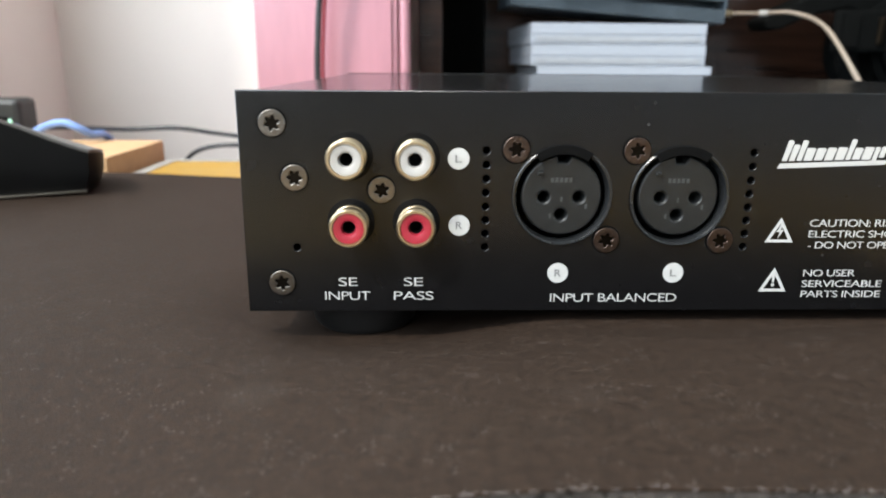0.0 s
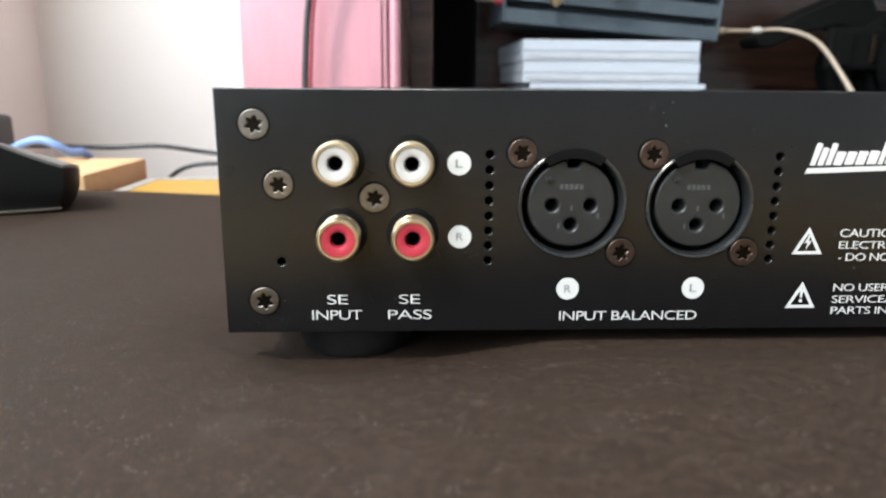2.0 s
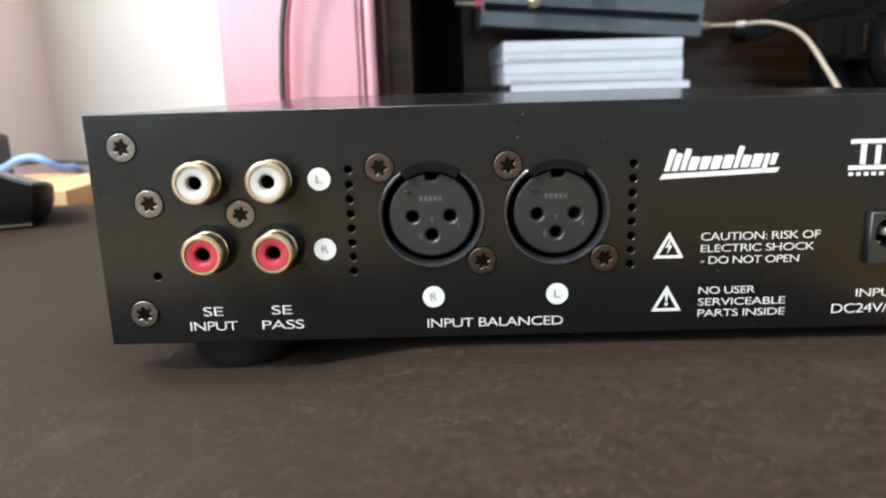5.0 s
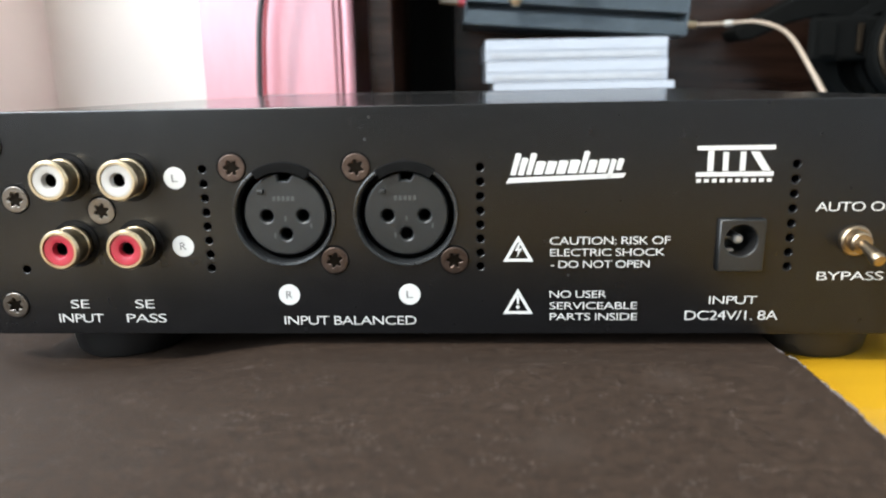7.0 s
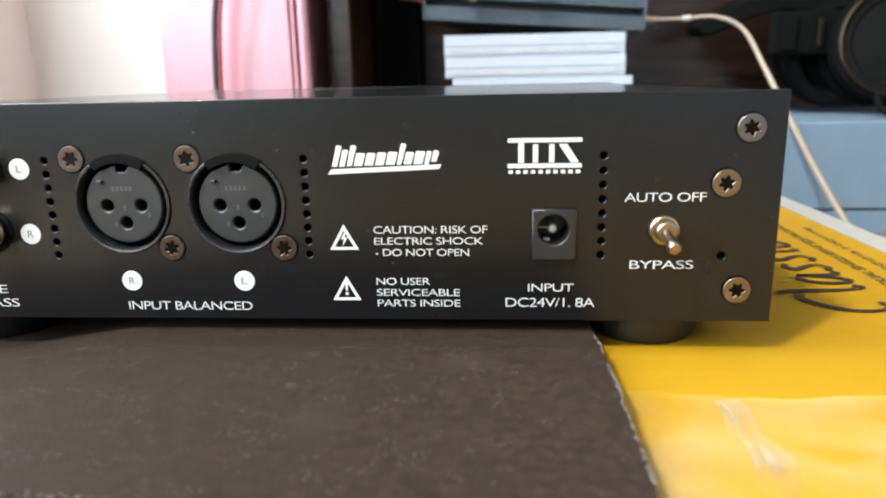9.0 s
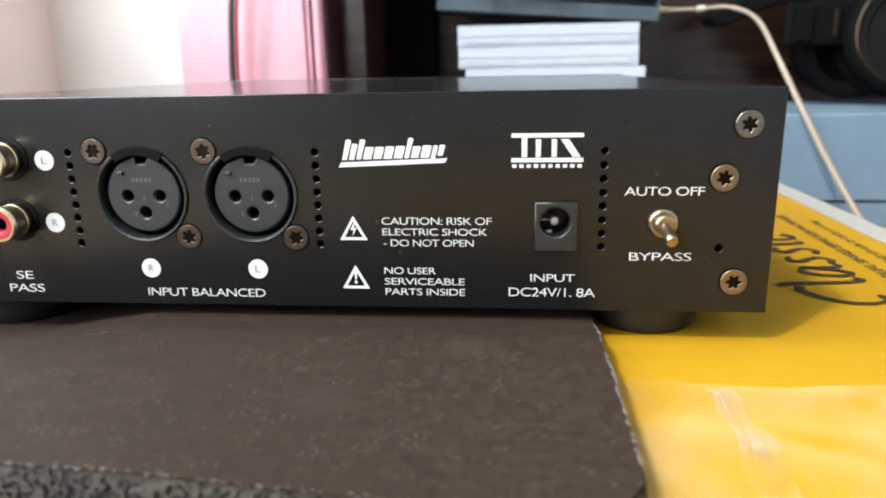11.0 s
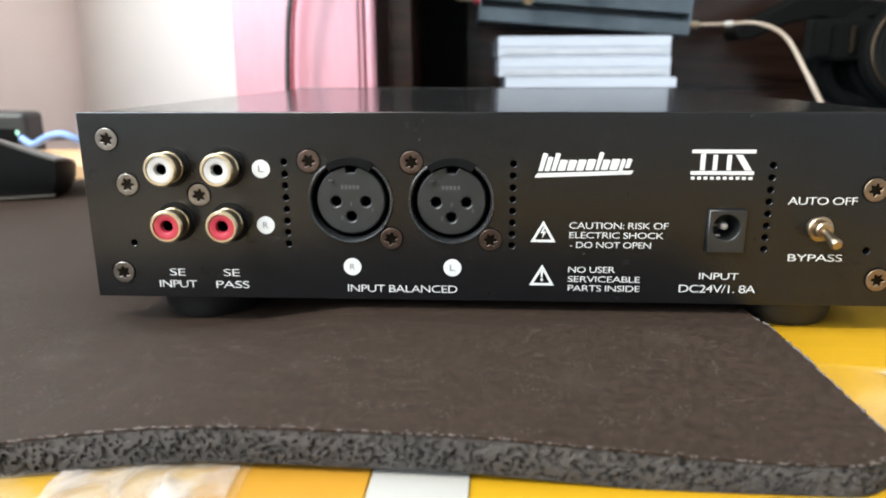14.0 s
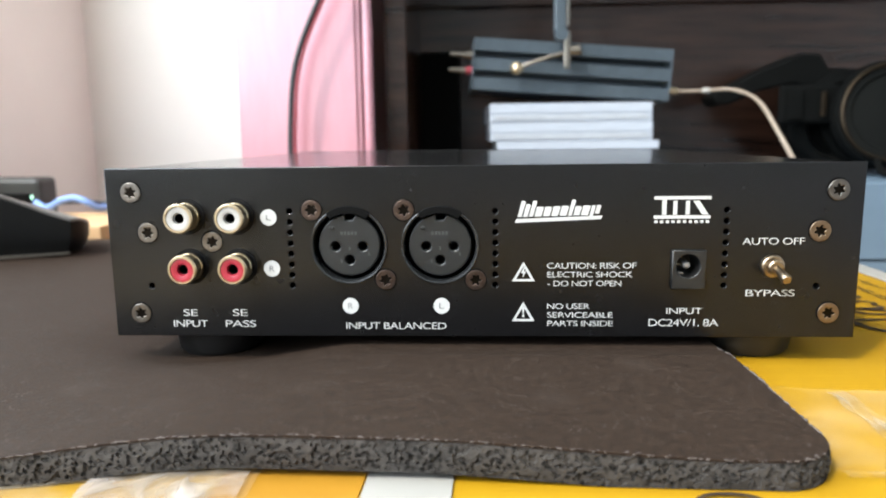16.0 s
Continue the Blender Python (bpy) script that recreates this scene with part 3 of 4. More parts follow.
amp = thing("headphone_amplifier", "black anodised metal headphone amplifier with sockets and white lettering", "amplifier")
holes = []
for x, za, zb in ((0.0575, 0.0519, 0.0285), (0.1211, 0.0516, 0.0286), (0.1905, 0.0515, 0.0283)):
    holes += [circle(x, za + (zb - za) * i / 7, 0.00088, 14) for i in range(8)]
holes += [circle(x, z, 0.0119, 64) for x, z in XLRS]
holes += [circle(0.2181, 0.0281, 0.0010, 14), circle(0.0121, 0.0284, 0.0009, 14)]
holes += [circle(0.1793, 0.0346, 0.0040, 32)]
rect = [(-0.0004, Z0), (W + 0.0003, Z0), (W + 0.0003, Z1), (-0.0004, Z1)]
part("back_panel", plate("back_panel", [rect] + holes, 0.0, 0.003, 0.00025), M_PANEL, amp, "black anodised aluminium panel")
part("top_cover", box(0.0015, W - 0.0015, 0.0032, DEPTH, Z1 - 0.0022, Z1 - 0.0003, 0.0003), M_CASE, amp, "black metal top cover")
part("bottom_plate", box(0.0015, W - 0.0015, 0.0032, DEPTH, Z0 + 0.0003, Z0 + 0.0022), M_CASE, amp)
part("side_plate", box(0.0015, 0.0035, 0.0032, DEPTH, Z0 + 0.0023, Z1 - 0.0023), M_CASE, amp)
part("side_plate", box(W - 0.0035, W - 0.0015, 0.0032, DEPTH, Z0 + 0.0023, Z1 - 0.0023), M_CASE, amp)
part("front_panel", box(0, W, DEPTH + 0.0002, DEPTH + 0.005, Z0, Z1, 0.0004), M_CASE, amp, "black metal front plate")
for (x, y), zb in ((FOOT_L, 0.0031), (FOOT_R, TOP), ((FOOT_L[0], DEPTH - 0.02), 0.0090), ((FOOT_R[0], DEPTH - 0.02), TOP)):
    h = Z0 + 0.0002 - zb
    part("foot", lathe([(0, 0), (0, 0.0125), (h * 0.15, 0.0138), (h * 0.8, 0.0148), (h, 0.0150), (h, 0)], (x, y, zb), (0, 0, 1)), M_RUBBER, amp, "round black rubber foot", smooth=True)

# countersunk six-lobe screws
star = [((0.00150 + 0.00038 * math.cos(6 * a)) * math.cos(a + 0.3), (0.00150 + 0.00038 * math.cos(6 * a)) * math.sin(a + 0.3)) for a in np.linspace(0, 2 * math.pi, 48, endpoint=False)]


def screw(x, z, mat_, spin, r=0.00315):
    c, s = math.cos(spin), math.sin(spin)
    head = plate("screw", [circle(0, 0, r, 36), [(px * c - pz * s, px * s + pz * c) for px, pz in star]], -0.00045, 0.0, 0.00018)
    ob = part("screw", head, mat_, amp, "steel countersunk screw with star socket")
    ob.location = (x, -0.00005, z)
    # black disc set up-left of the head paints the shadow in its gap
    part("rim_gap_shadow", lathe([(0.00002, 0), (0.00002, r + 0.00034), (0.0, r + 0.00034)], (-0.00012, 0, 0.00010), seg=36), M_VOID, ob)
    part("socket", lathe([(0, 0), (0, 0.0020), (0.00010, 0.0020), (0.00010, 0)], (0, 0, 0), seg=18), M_SOCKET_SHADE, ob)
    return ob


for i, (x, z, m) in enumerate(((0.0077, 0.0581, M_STEEL), (0.0123, 0.0454, M_STEEL), (0.0081, 0.0195, M_STEEL), (0.0327, 0.0425, M_STEEL),
                               (0.0645, 0.0522, M_DARK_SCREW), (0.0931, 0.0520, M_DARK_SCREW), (0.0871, 0.0303, M_DARK_SCREW), (0.1151, 0.0302, M_DARK_SCREW),
                               (0.2225, 0.0573, M_STEEL), (0.2180, 0.0450, M_BRASS), (0.2221, 0.0198, M_BRASS))):
    screw(x, z, m, 0.7 * i)

# phono sockets
for x, z, red in RCAS:
    # flat black ring paints the shade of the panel cutout round the shell
    s = part("phono_socket", lathe([(0.0001, 0.0057), (0.0003, 0.0057), (0.0003, 0.0044), (0.0010, 0.0044)], (x, 0, z)), M_RECESS_SHADE, amp, "red phono socket with gold shell" if red else "white phono socket with gold shell", smooth=True)
    part("gold_shell", lathe([(0.0003, 0.0044), (0.0020, 0.0044), (0.0022, 0.0042), (0.0046, 0.0042), (0.0050, 0.0045), (0.0067, 0.0046), (0.0073, 0.0042), (0.0073, 0.0037), (0.0067, 0.0036)], (x, 0, z)), M_GOLD, s, smooth=True)
    part("insulator", lathe([(0.0062, 0.0037), (0.0069, 0.0036), (0.0070, 0.0032), (0.0066, 0.0018), (0.0058, 0.00155), (0.0014, 0.0015), (0.0014, 0)], (x, 0, z)), M_RED_INS if red else M_WHITE_INS, s, smooth=True)
    # contact lining coloured near-black for the shade down the hole
    part("contact", lathe([(0.0015, 0.00148), (0.0054, 0.00148), (0.0054, 0.0013), (0.0019, 0.0013), (0.0019, 0)], (x, 0, z), seg=20), M_VOID, s)

# three-pole sockets
for x, z in XLRS:
    s = part("balanced_socket", lathe([(0.0002, 0.0115), (-0.012, 0.0110), (-0.0125, 0.0086), (-0.0125, 0)], (x, 0, z), seg=64), M_RECESS_SHADE, amp, "black three-pole balanced socket", smooth=True)
    part("rim", lathe([(-0.004, 0.0116), (0.0, 0.0119), (0.0005, 0.01205), (0.0007, 0.0118), (0.0006, 0.01135), (0.0001, 0.0111), (-0.003, 0.0110)], (x, 0, z), seg=64), M_RIM, s, "raised dark rim", smooth=True)
    notch = circle(x, z, 0.0097, 64, radians(97), radians(443)) + [(x + 0.0011, z + 0.0079), (x - 0.0011, z + 0.0079)]
    pins = [circle(x + dx, z + dz, 0.00142, 18) for dx, dz in ((-0.0043, -0.0004), (0.0042, -0.0004), (0.0, -0.0047))]
    part("insert", plate("insert", [notch] + pins, 0.0007, 0.0115, 0.0005), M_INSERT, s, "dark grey insert with three contact holes")
    part("key", box(x - 0.0060, x - 0.0046, -0.0002, 0.00065, z + 0.0050, z + 0.0059, 0.0002), M_INSERT, s)
    arc = [(x + r * math.cos(radians(a)), z + r * math.sin(radians(a))) for r, aa in ((0.0123, range(56, 125, 4)), (0.0100, range(124, 55, -4))) for a in aa]
    part("latch", plate("latch", [arc], -0.0009, 0.008, 0.0002), M_VOID, s, "black release latch")
    for k in range(5):
        part("embossed_mark", box(x - 0.0027 + k * 0.0011, x - 0.0020 + k * 0.0011, 0.00062, 0.0008, z + 0.0032, z + 0.0043), M_EMBOSS, s)
    for dx, dz in ((0.0, -0.0010), (0.0060, -0.0027), (-0.0027, -0.0050)):
        part("embossed_mark", box(x + dx - 0.0002, x + dx + 0.0003, 0.00062, 0.0008, z + dz - 0.0006, z + dz + 0.0006), M_EMBOSS, s)

# power inlet
jack = part("power_inlet", plate("power_inlet", [[(0.1745, 0.0275), (0.1846, 0.0275), (0.1846, 0.0394), (0.1745, 0.0394)], circle(0.1793, 0.0346, 0.0036, 32)], -0.0016, 0.0004, 0.0003), M_BLACK_PL, amp, "square black power inlet")
part("barrel", lathe([(0.0002, 0.0036), (-0.009, 0.0036), (-0.009, 0)], (0.1793, 0, 0.0346), seg=32), M_BLACK_PL, jack)
part("pin", lathe([(-0.0088, 0.0011), (-0.0004, 0.0011), (0.0001, 0.0007), (0.0002, 0)], (0.1793, 0, 0.0346), seg=20), M_PIN, jack, "silver centre pin", smooth=True)
part("contact", box(0.1760, 0.1786, 0.0026, 0.0030, 0.0342, 0.0347, 0.0001), M_PIN, jack, "silver piece for spring contact and glint")
# lower silver piece stands in for the glint at the inlet's bottom
part("contact", box(0.1772, 0.1788, 0.0012, 0.0030, 0.0314, 0.0322, 0.0002), M_PIN, jack, "silver piece for spring contact and glint")

# toggle switch
tx, tz = 0.2046, 0.0343
tog = part("toggle_switch", lathe([(0, 0.0036), (0.0003, 0.0036), (0.0011, 0.0034), (0.0014, 0.0030), (0.0014, 0.0024), (0.0034, 0.0024), (0.0038, 0.0020), (0.0038, 0)], (tx, 0, tz), seg=24), M_TOGGLE, amp, "warm chrome toggle switch pointing down", smooth=True)
part("lever", lathe([(0, 0.0010), (0.002, 0.0011), (0.0052, 0.0014), (0.0066, 0.0016), (0.0074, 0.0012), (0.0078, 0)], (tx, -0.0032, tz), (0.04, -0.92, -0.30), seg=20), M_TOGGLE, tog, "chrome lever", smooth=True)

# white lettering
for s, x0, x1, z0, z1 in (("SE", 0.0218, 0.0264, 0.0184, 0.0209), ("INPUT", 0.0184, 0.0295, 0.0148, 0.0173), ("SE", 0.0378, 0.0425, 0.0184, 0.0209), ("PASS", 0.0353, 0.0451, 0.0148, 0.0173),
                          ("INPUT BALANCED", 0.0741, 0.1058, 0.0142, 0.0167), ("CAUTION: RISK OF", 0.1370, 0.1641, 0.0335, 0.0356), ("ELECTRIC SHOCK", 0.1371, 0.1630, 0.0308, 0.0328),
                          ("- DO NOT OPEN", 0.1373, 0.1597, 0.0280, 0.0300), ("NO USER", 0.1372, 0.1502, 0.0208, 0.0228), ("SERVICEABLE", 0.1372, 0.1574, 0.0180, 0.0200), ("PARTS INSIDE", 0.1373, 0.1575, 0.0153, 0.0173),
                          ("INPUT", 0.1737, 0.1845, 0.0192, 0.0214), ("DC24V/1. 8A", 0.1684, 0.1895, 0.0153, 0.0179), ("AUTO OFF", 0.1955, 0.2138, 0.0407, 0.0431), ("BYPASS", 0.1973, 0.2119, 0.0248, 0.0271)):
    part("lettering", lettering(s, x0, x1, z0, z1, -0.00005, 0.0001, heavy=-0.005), M_PRINT, amp)
for s, x, z in (("L", 0.0509, 0.0500), ("R", 0.0512, 0.0339), ("R", 0.0757, 0.0219), ("L", 0.1044, 0.0219)):
    d = part("channel_mark", plate("channel_mark", [circle(x, z, 0.00255, 40)], -0.0001, 0.00002), M_PRINT, amp, "round white channel mark")
    part("letter", lettering(s, x - 0.00078, x + 0.00078, z - 0.00105, z + 0.00105, -0.00012, 0.00008, heavy=0.012), M_PRINT_DARK, d)


def tri(cx, z0, z1, h, shrink):
    cz = z0 + (z1 - z0) / 3
    return [(cx + (px - cx) * shrink, cz + (pz - cz) * shrink) for px, pz in ((cx - h, z0), (cx + h, z0), (cx, z1))]


for z0, z1, bolt in ((0.0297, 0.0359, 1), (0.0170, 0.0232, 0)):
    t = part("warning_mark", plate("warning_mark", [tri(0.1298, z0, z1, 0.0035, 1.0), tri(0.1298, z0, z1, 0.0035, 0.66)], -0.0001, 0.00002), M_PRINT, amp, "white warning triangle")
    if bolt:
        sh = [(0.12995, 0.0342), (0.1290, 0.0322), (0.1298, 0.0324), (0.1294, 0.0306), (0.1307, 0.0329), (0.12985, 0.0327), (0.1304, 0.0342)]
        part("bolt_mark", plate("bolt_mark", [sh], -0.0001, 0.00002), M_PRINT, t)
    else:
        part("bar_mark", plate("bar_mark", [[(0.1294, 0.0215), (0.1296, 0.0194), (0.1300, 0.0194), (0.1302, 0.0215)]], -0.0001, 0.00002), M_PRINT, t)
        part("dot_mark", plate("dot_mark", [circle(0.1298, 0.0187, 0.0004, 14)], -0.0001, 0.00002), M_PRINT, t)

# two maker's marks as plain shapes
mark = part("maker_mark", plate("maker_mark", [[(0.1269, 0.0479), (0.1530, 0.0489), (0.1536, 0.0500), (0.1276, 0.0491)]], -0.0001, 0.00002), M_PRINT, amp, "white slanted maker's mark")
x = 0.1278
for w, a, b in ((0.0012, 0.0003, 0.0052), (0.0013, 0.0003, 0.0042), (0.0012, 0.0004, 0.0052), (0.0020, 0.0004, 0.0034), (0.0020, 0.0005, 0.0034), (0.0020, 0.0005, 0.0035), (0.0021, 0.0006, 0.0036), (0.0011, 0.0006, 0.0055), (0.0018, 0.0007, 0.0035), (0.0021, 0.0007, 0.0037), (0.0010, -0.0006, 0.0037), (0.0012, 0.0012, 0.0038)):
    zb = 0.0494
    part("mark_stroke", plate("mark_stroke", [[(x + 0.25 * a, zb + a), (x + w + 0.25 * a, zb + a), (x + w + 0.0001 + 0.25 * b, zb + b - 0.0003), (x + w - 0.0003 + 0.25 * b, zb + b), (x + 0.25 * b, zb + b)]], -0.0001, 0.00002), M_PRINT, mark)
    x += w + 0.00048
mark = part("maker_mark", plate("maker_mark", [[(0.1688, 0.0547), (0.1856, 0.0547), (0.1856, 0.0557), (0.1688, 0.0557)]], -0.0001, 0.00002), M_PRINT, amp, "white barred maker's mark")
for loop in ([(0.1688, 0.0489), (0.1856, 0.0489), (0.1856, 0.0499), (0.1688, 0.0499)], [(0.1712, 0.0501), (0.1725, 0.0501), (0.1725, 0.0546), (0.1712, 0.0546)],
             [(0.1745, 0.0501), (0.1757, 0.0501), (0.1757, 0.0543), (0.1745, 0.0543)], [(0.1782, 0.0501), (0.1794, 0.0501), (0.1794, 0.0543), (0.1782, 0.0543)],
             [(0.1803, 0.0543), (0.1822, 0.0543), (0.1850, 0.0501), (0.1831, 0.0501)]):
    part("mark_bar", plate("mark_bar", [loop], -0.0001, 0.00002), M_PRINT, mark)
for i in range(10):
    x = 0.1690 + i * 0.00170
    part("mark_bar", plate("mark_bar", [[(x, 0.0476), (x + 0.0010, 0.0476), (x + 0.0010, 0.0484), (x, 0.0484)]], -0.0001, 0.00002), M_PRINT, mark)


# ---- things behind the amplifier ----
speaker = thing("loudspeaker", "red lacquered wooden loudspeaker cabinet standing on the desk", "speaker")
part("cabinet", box(-0.076, 0.020, 0.346, 0.53, DESK_Z, 0.34, 0.0012), M_RED, speaker, "red lacquered cabinet")
part("edge_strip", box(0.0205, 0.0235, 0.3475, 0.53, DESK_Z, 0.34, 0.001), M_RED, speaker)
part("edge_strip", lathe([(0, 0), (0, 0.0042), (0.385, 0.0042), (0.385, 0)], (0.0285, 0.352, DESK_Z), (0, 0, 1), seg=24), M_RED, speaker, "rounded red edge strip", smooth=True)
lead = thing("speaker_cable", "twin red and black speaker cable hanging before the red cabinet", "cable")
PTS = [(0.056, 0.334, 0.30), (0.028, 0.332, 0.235), (0.002, 0.33, 0.19), (-0.023, 0.33, 0.135), (-0.030, 0.33, 0.085), (-0.031, 0.33, 0.03), (-0.028, 0.33, DESK_Z + 0.002)]
part("black_core", tube(PTS, 0.0021), M_CABLE_BLACK, lead, "black cable core", smooth=True)
part("red_core", tube([(x + 0.0036, y + 0.0006, z) for x, y, z in PTS], 0.0013), M_CABLE_RED, lead, "red cable core", smooth=True)

# stack of disc cases
rng = random.Random(3)
CASE_H, n_case = 0.01623, 9
for i in range(n_case):
    z = DESK_Z + 0.0001 + i * (CASE_H + 0.0001)
    dx, rz = (rng.uniform(-0.003, 0.003), rng.uniform(-2, 2))
    if i == n_case - 1:
        dx, rz = -0.001, 2.0
    if i == n_case - 3:
        dx, rz = 0.005, 0.5
    if i == n_case - 2:
        dx, rz = -0.0005, 1.2
    c = thing("disc_case", "thick clear plastic disc case with pale inlay, in a stack", "disc case", "disc cases in the stack")
    part("tray", box(-0.0702, 0.0702, 0, 0.124, 0.0003, 0.0076, 0.0004), M_CD, c)
    part("lid", box(-0.0702, 0.0702, -0.0004, 0.1245, 0.0077, CASE_H, 0.0005), M_CD, c, "clear hinged lid")
    part("inlay", box(-0.066, 0.066, -0.0007, -0.00045, 0.0025, 0.0062), M_CD_PAPER, c, "pale printed inlay edge")
    c.matrix_world = pose(0.1975 + dx, 0.404, z, 0, 0, rz)

# finned metal device lying on the disc cases
CASES_TOP = DESK_Z + 0.0001 + n_case * (CASE_H + 0.0001)
dev = thing("finned_device", "blue-black finned aluminium device lying on disc cases", "device")
fins = 3
pts = []
H = 0.0435
pitch = H / (fins - 0.38)
for k in range(fins):
    a = k * pitch
    pts += [(0.0, a), (0.0, a + pitch * 0.62)]
    if k < fins - 1:
        pts += [(0.0240, a + pitch * 0.63), (0.0240, a + pitch * 0.99)]
loop = [(y, z) for y, z in pts] + [(0.075, H), (0.075, 0.0)]
bm = bmesh.new()
ends = []
for x in (-0.0845, 0.0845):
    ends.append([bm.verts.new((x, y, z)) for y, z in loop])
for i in range(len(loop)):
    j = (i + 1) % len(loop)
    bm.faces.new((ends[0][i], ends[0][j], ends[1][j], ends[1][i]))
bm.faces.new(ends[0][::-1])
bm.faces.new(ends[1])
part("body", bm, M_SINK, dev, "ribbed blue-black aluminium body")
part("end_plate", box(0.0846, 0.0860, -0.001, 0.075, 0.0, H, 0.0004), M_SINK, dev)
part("end_plate", box(-0.0860, -0.0846, -0.001, 0.075, 0.0, H, 0.0004), M_SINK, dev)
part("plug", lathe([(0, 0), (0, 0.0035), (0.004, 0.0035), (0.004, 0.0028), (0.010, 0.0028), (0.010, 0)], (0.0860, 0.012, 0.0095), (1, 0, 0), seg=20), M_GOLD, dev, "gold cable plug", smooth=True)
for z, m in ((0.0165, M_CABLE_RED), (0.0300, M_CHROME)):
    post = part("terminal", lathe([(0, 0), (0, 0.0036), (0.005, 0.0036), (0.005, 0.0028), (0.0055, 0.0028), (0.0055, 0)], (-0.0860, 0.014, z), (-1, 0, 0), seg=20), m, dev, "terminal post", smooth=True)
    part("pin", lathe([(0.0055, 0.0022), (0.020, 0.0018), (0.020, 0)], (-0.0860, 0.014, z), (-1, 0, 0), seg=16), M_CHROME, post, smooth=True)
dev.matrix_world = pose(0.1955, 0.408, CASES_TOP + 0.0068, 0, 4.2, 2.0)

# black box standing at the back of the hutch
dark = thing("black_box", "matt black box standing at the back of the hutch", "box")
part("body", box(0.0580, 0.0975, 0.492, 0.534, DESK_Z, 0.157, 0.002), M_HP, dark)

# jointed arm reaching down to the device
arm = thing("jointed_arm", "dark metal jointed arm with chrome joints above the device", "arm")
part("upper_arm", box(0.180, 0.190, 0.392, 0.402, 0.160, 0.52, 0.0015), M_SINK, arm, "dark square arm")
part("upper_arm_rod", box(0.1905, 0.1925, 0.394, 0.400, 0.165, 0.50, 0.0006), M_CHROME, arm)
part("knuckle", lathe([(-0.006, 0), (-0.006, 0.0055), (0.006, 0.0055), (0.006, 0)], (0.186, 0.396, 0.158), (0, 1, 0), seg=24), M_SINK, arm, smooth=True)
part("link", box(0.1885, 0.1935, 0.392, 0.397, 0.130, 0.160, 0.0008), M_CHROME, arm, "chrome link")
part("thumb_screw", lathe([(0, 0), (0, 0.0045), (0.008, 0.0045), (0.009, 0.0035), (0.009, 0)], (0.1935, 0.394, 0.144), (1, 0, 0.1), seg=24), M_CHROME, arm, "chrome thumb screw", smooth=True)
part("rod", tube([(0.190, 0.394, 0.143), (0.170, 0.395, 0.138), (0.149, 0.397, 0.131)], 0.0017, n=4), M_CHROME, arm, "thin chrome rod", smooth=True)
part("ball_joint", lathe([(0.0055 * -math.cos(a), 0.0055 * math.sin(a)) for a in np.linspace(0, math.pi, 13)], (0.149, 0.397, 0.131), (0, 0, 1), seg=24), M_GOLD, arm, "brass ball joint", smooth=True)

# cable from the device, down to the desk
wire = thing("signal_cable", "cream cable running from the device down to the desk", "cable")
part("cable", tube([(0.2905, 0.417, 0.1110), (0.312, 0.414, 0.1110), (0.333, 0.405, 0.1110), (0.3455, 0.380, 0.100), (0.353, 0.352, 0.072), (0.3655, 0.334, 0.0385), (0.380, 0.318, 0.004), (0.394, 0.298, -0.028), (0.402, 0.285, DESK_Z + 0.003)], [0.0013, 0.0014, 0.0016, 0.0018, 0.0020, 0.0021, 0.0021, 0.0021]), M_CABLE_WHITE, wire, "cream cable", smooth=True)
part("sleeve", tube([(0.3105, 0.4142, 0.1110), (0.3165, 0.4125, 0.1112)], 0.0024, n=3), M_WHITE_CARD, wire, "white sleeve", smooth=True)

# blue-grey storage box with headphones on it
bluebox = thing("storage_box", "blue-grey board storage box standing on the desk", "box")
part("body", box(0.335, 0.72, 0.345, 0.53, DESK_Z, -0.0275, 0.001), M_BLUEBOX, bluebox)
part("lid", box(0.3335, 0.7215, 0.3435, 0.5315, -0.0262, 0.0350, 0.0012), M_BLUEBOX, bluebox, "blue-grey lid")

hp = thing("headphones", "black over-ear headphones lying on the storage box", "headphones")
C = Vector((0.474, 0.420, 0.090))


def cup(c, ax, name="ear_cup"):
    e = part(name, lathe([(-0.022, 0), (-0.022, 0.036), (-0.016, 0.044), (-0.004, 0.0465), (0.004, 0.0455), (0.006, 0.043), (0.006, 0.040)], c, ax, seg=56), M_HP, hp, "round black ear cup", smooth=True)
    part("ring", lathe([(0.004, 0.0435), (0.0078, 0.0430), (0.0084, 0.0415), (0.0078, 0.0400), (0.004, 0.0395)], c, ax, seg=56), M_BRONZE, e, "bronze trim ring", smooth=True)
    part("grille", lathe([(0.005, 0.0405), (0.0055, 0.034), (0.0035, 0.032), (0.0045, 0.020), (0.0055, 0.010), (0.0055, 0)], c, ax, seg=56), M_MESH, e, "dark mesh grille", smooth=True)
    part("cushion", lathe([(-0.022, 0.030), (-0.032, 0.031), (-0.040, 0.036), (-0.038, 0.043), (-0.030, 0.046), (-0.022, 0.043)], c, ax, seg=40), M_HP, e, "black ear cushion", smooth=True)
    return e


cup(C, (-0.10, -1, 0.12))
cup(C + Vector((-0.020, 0.062, -0.002)), (0.1, 1, 0.1))


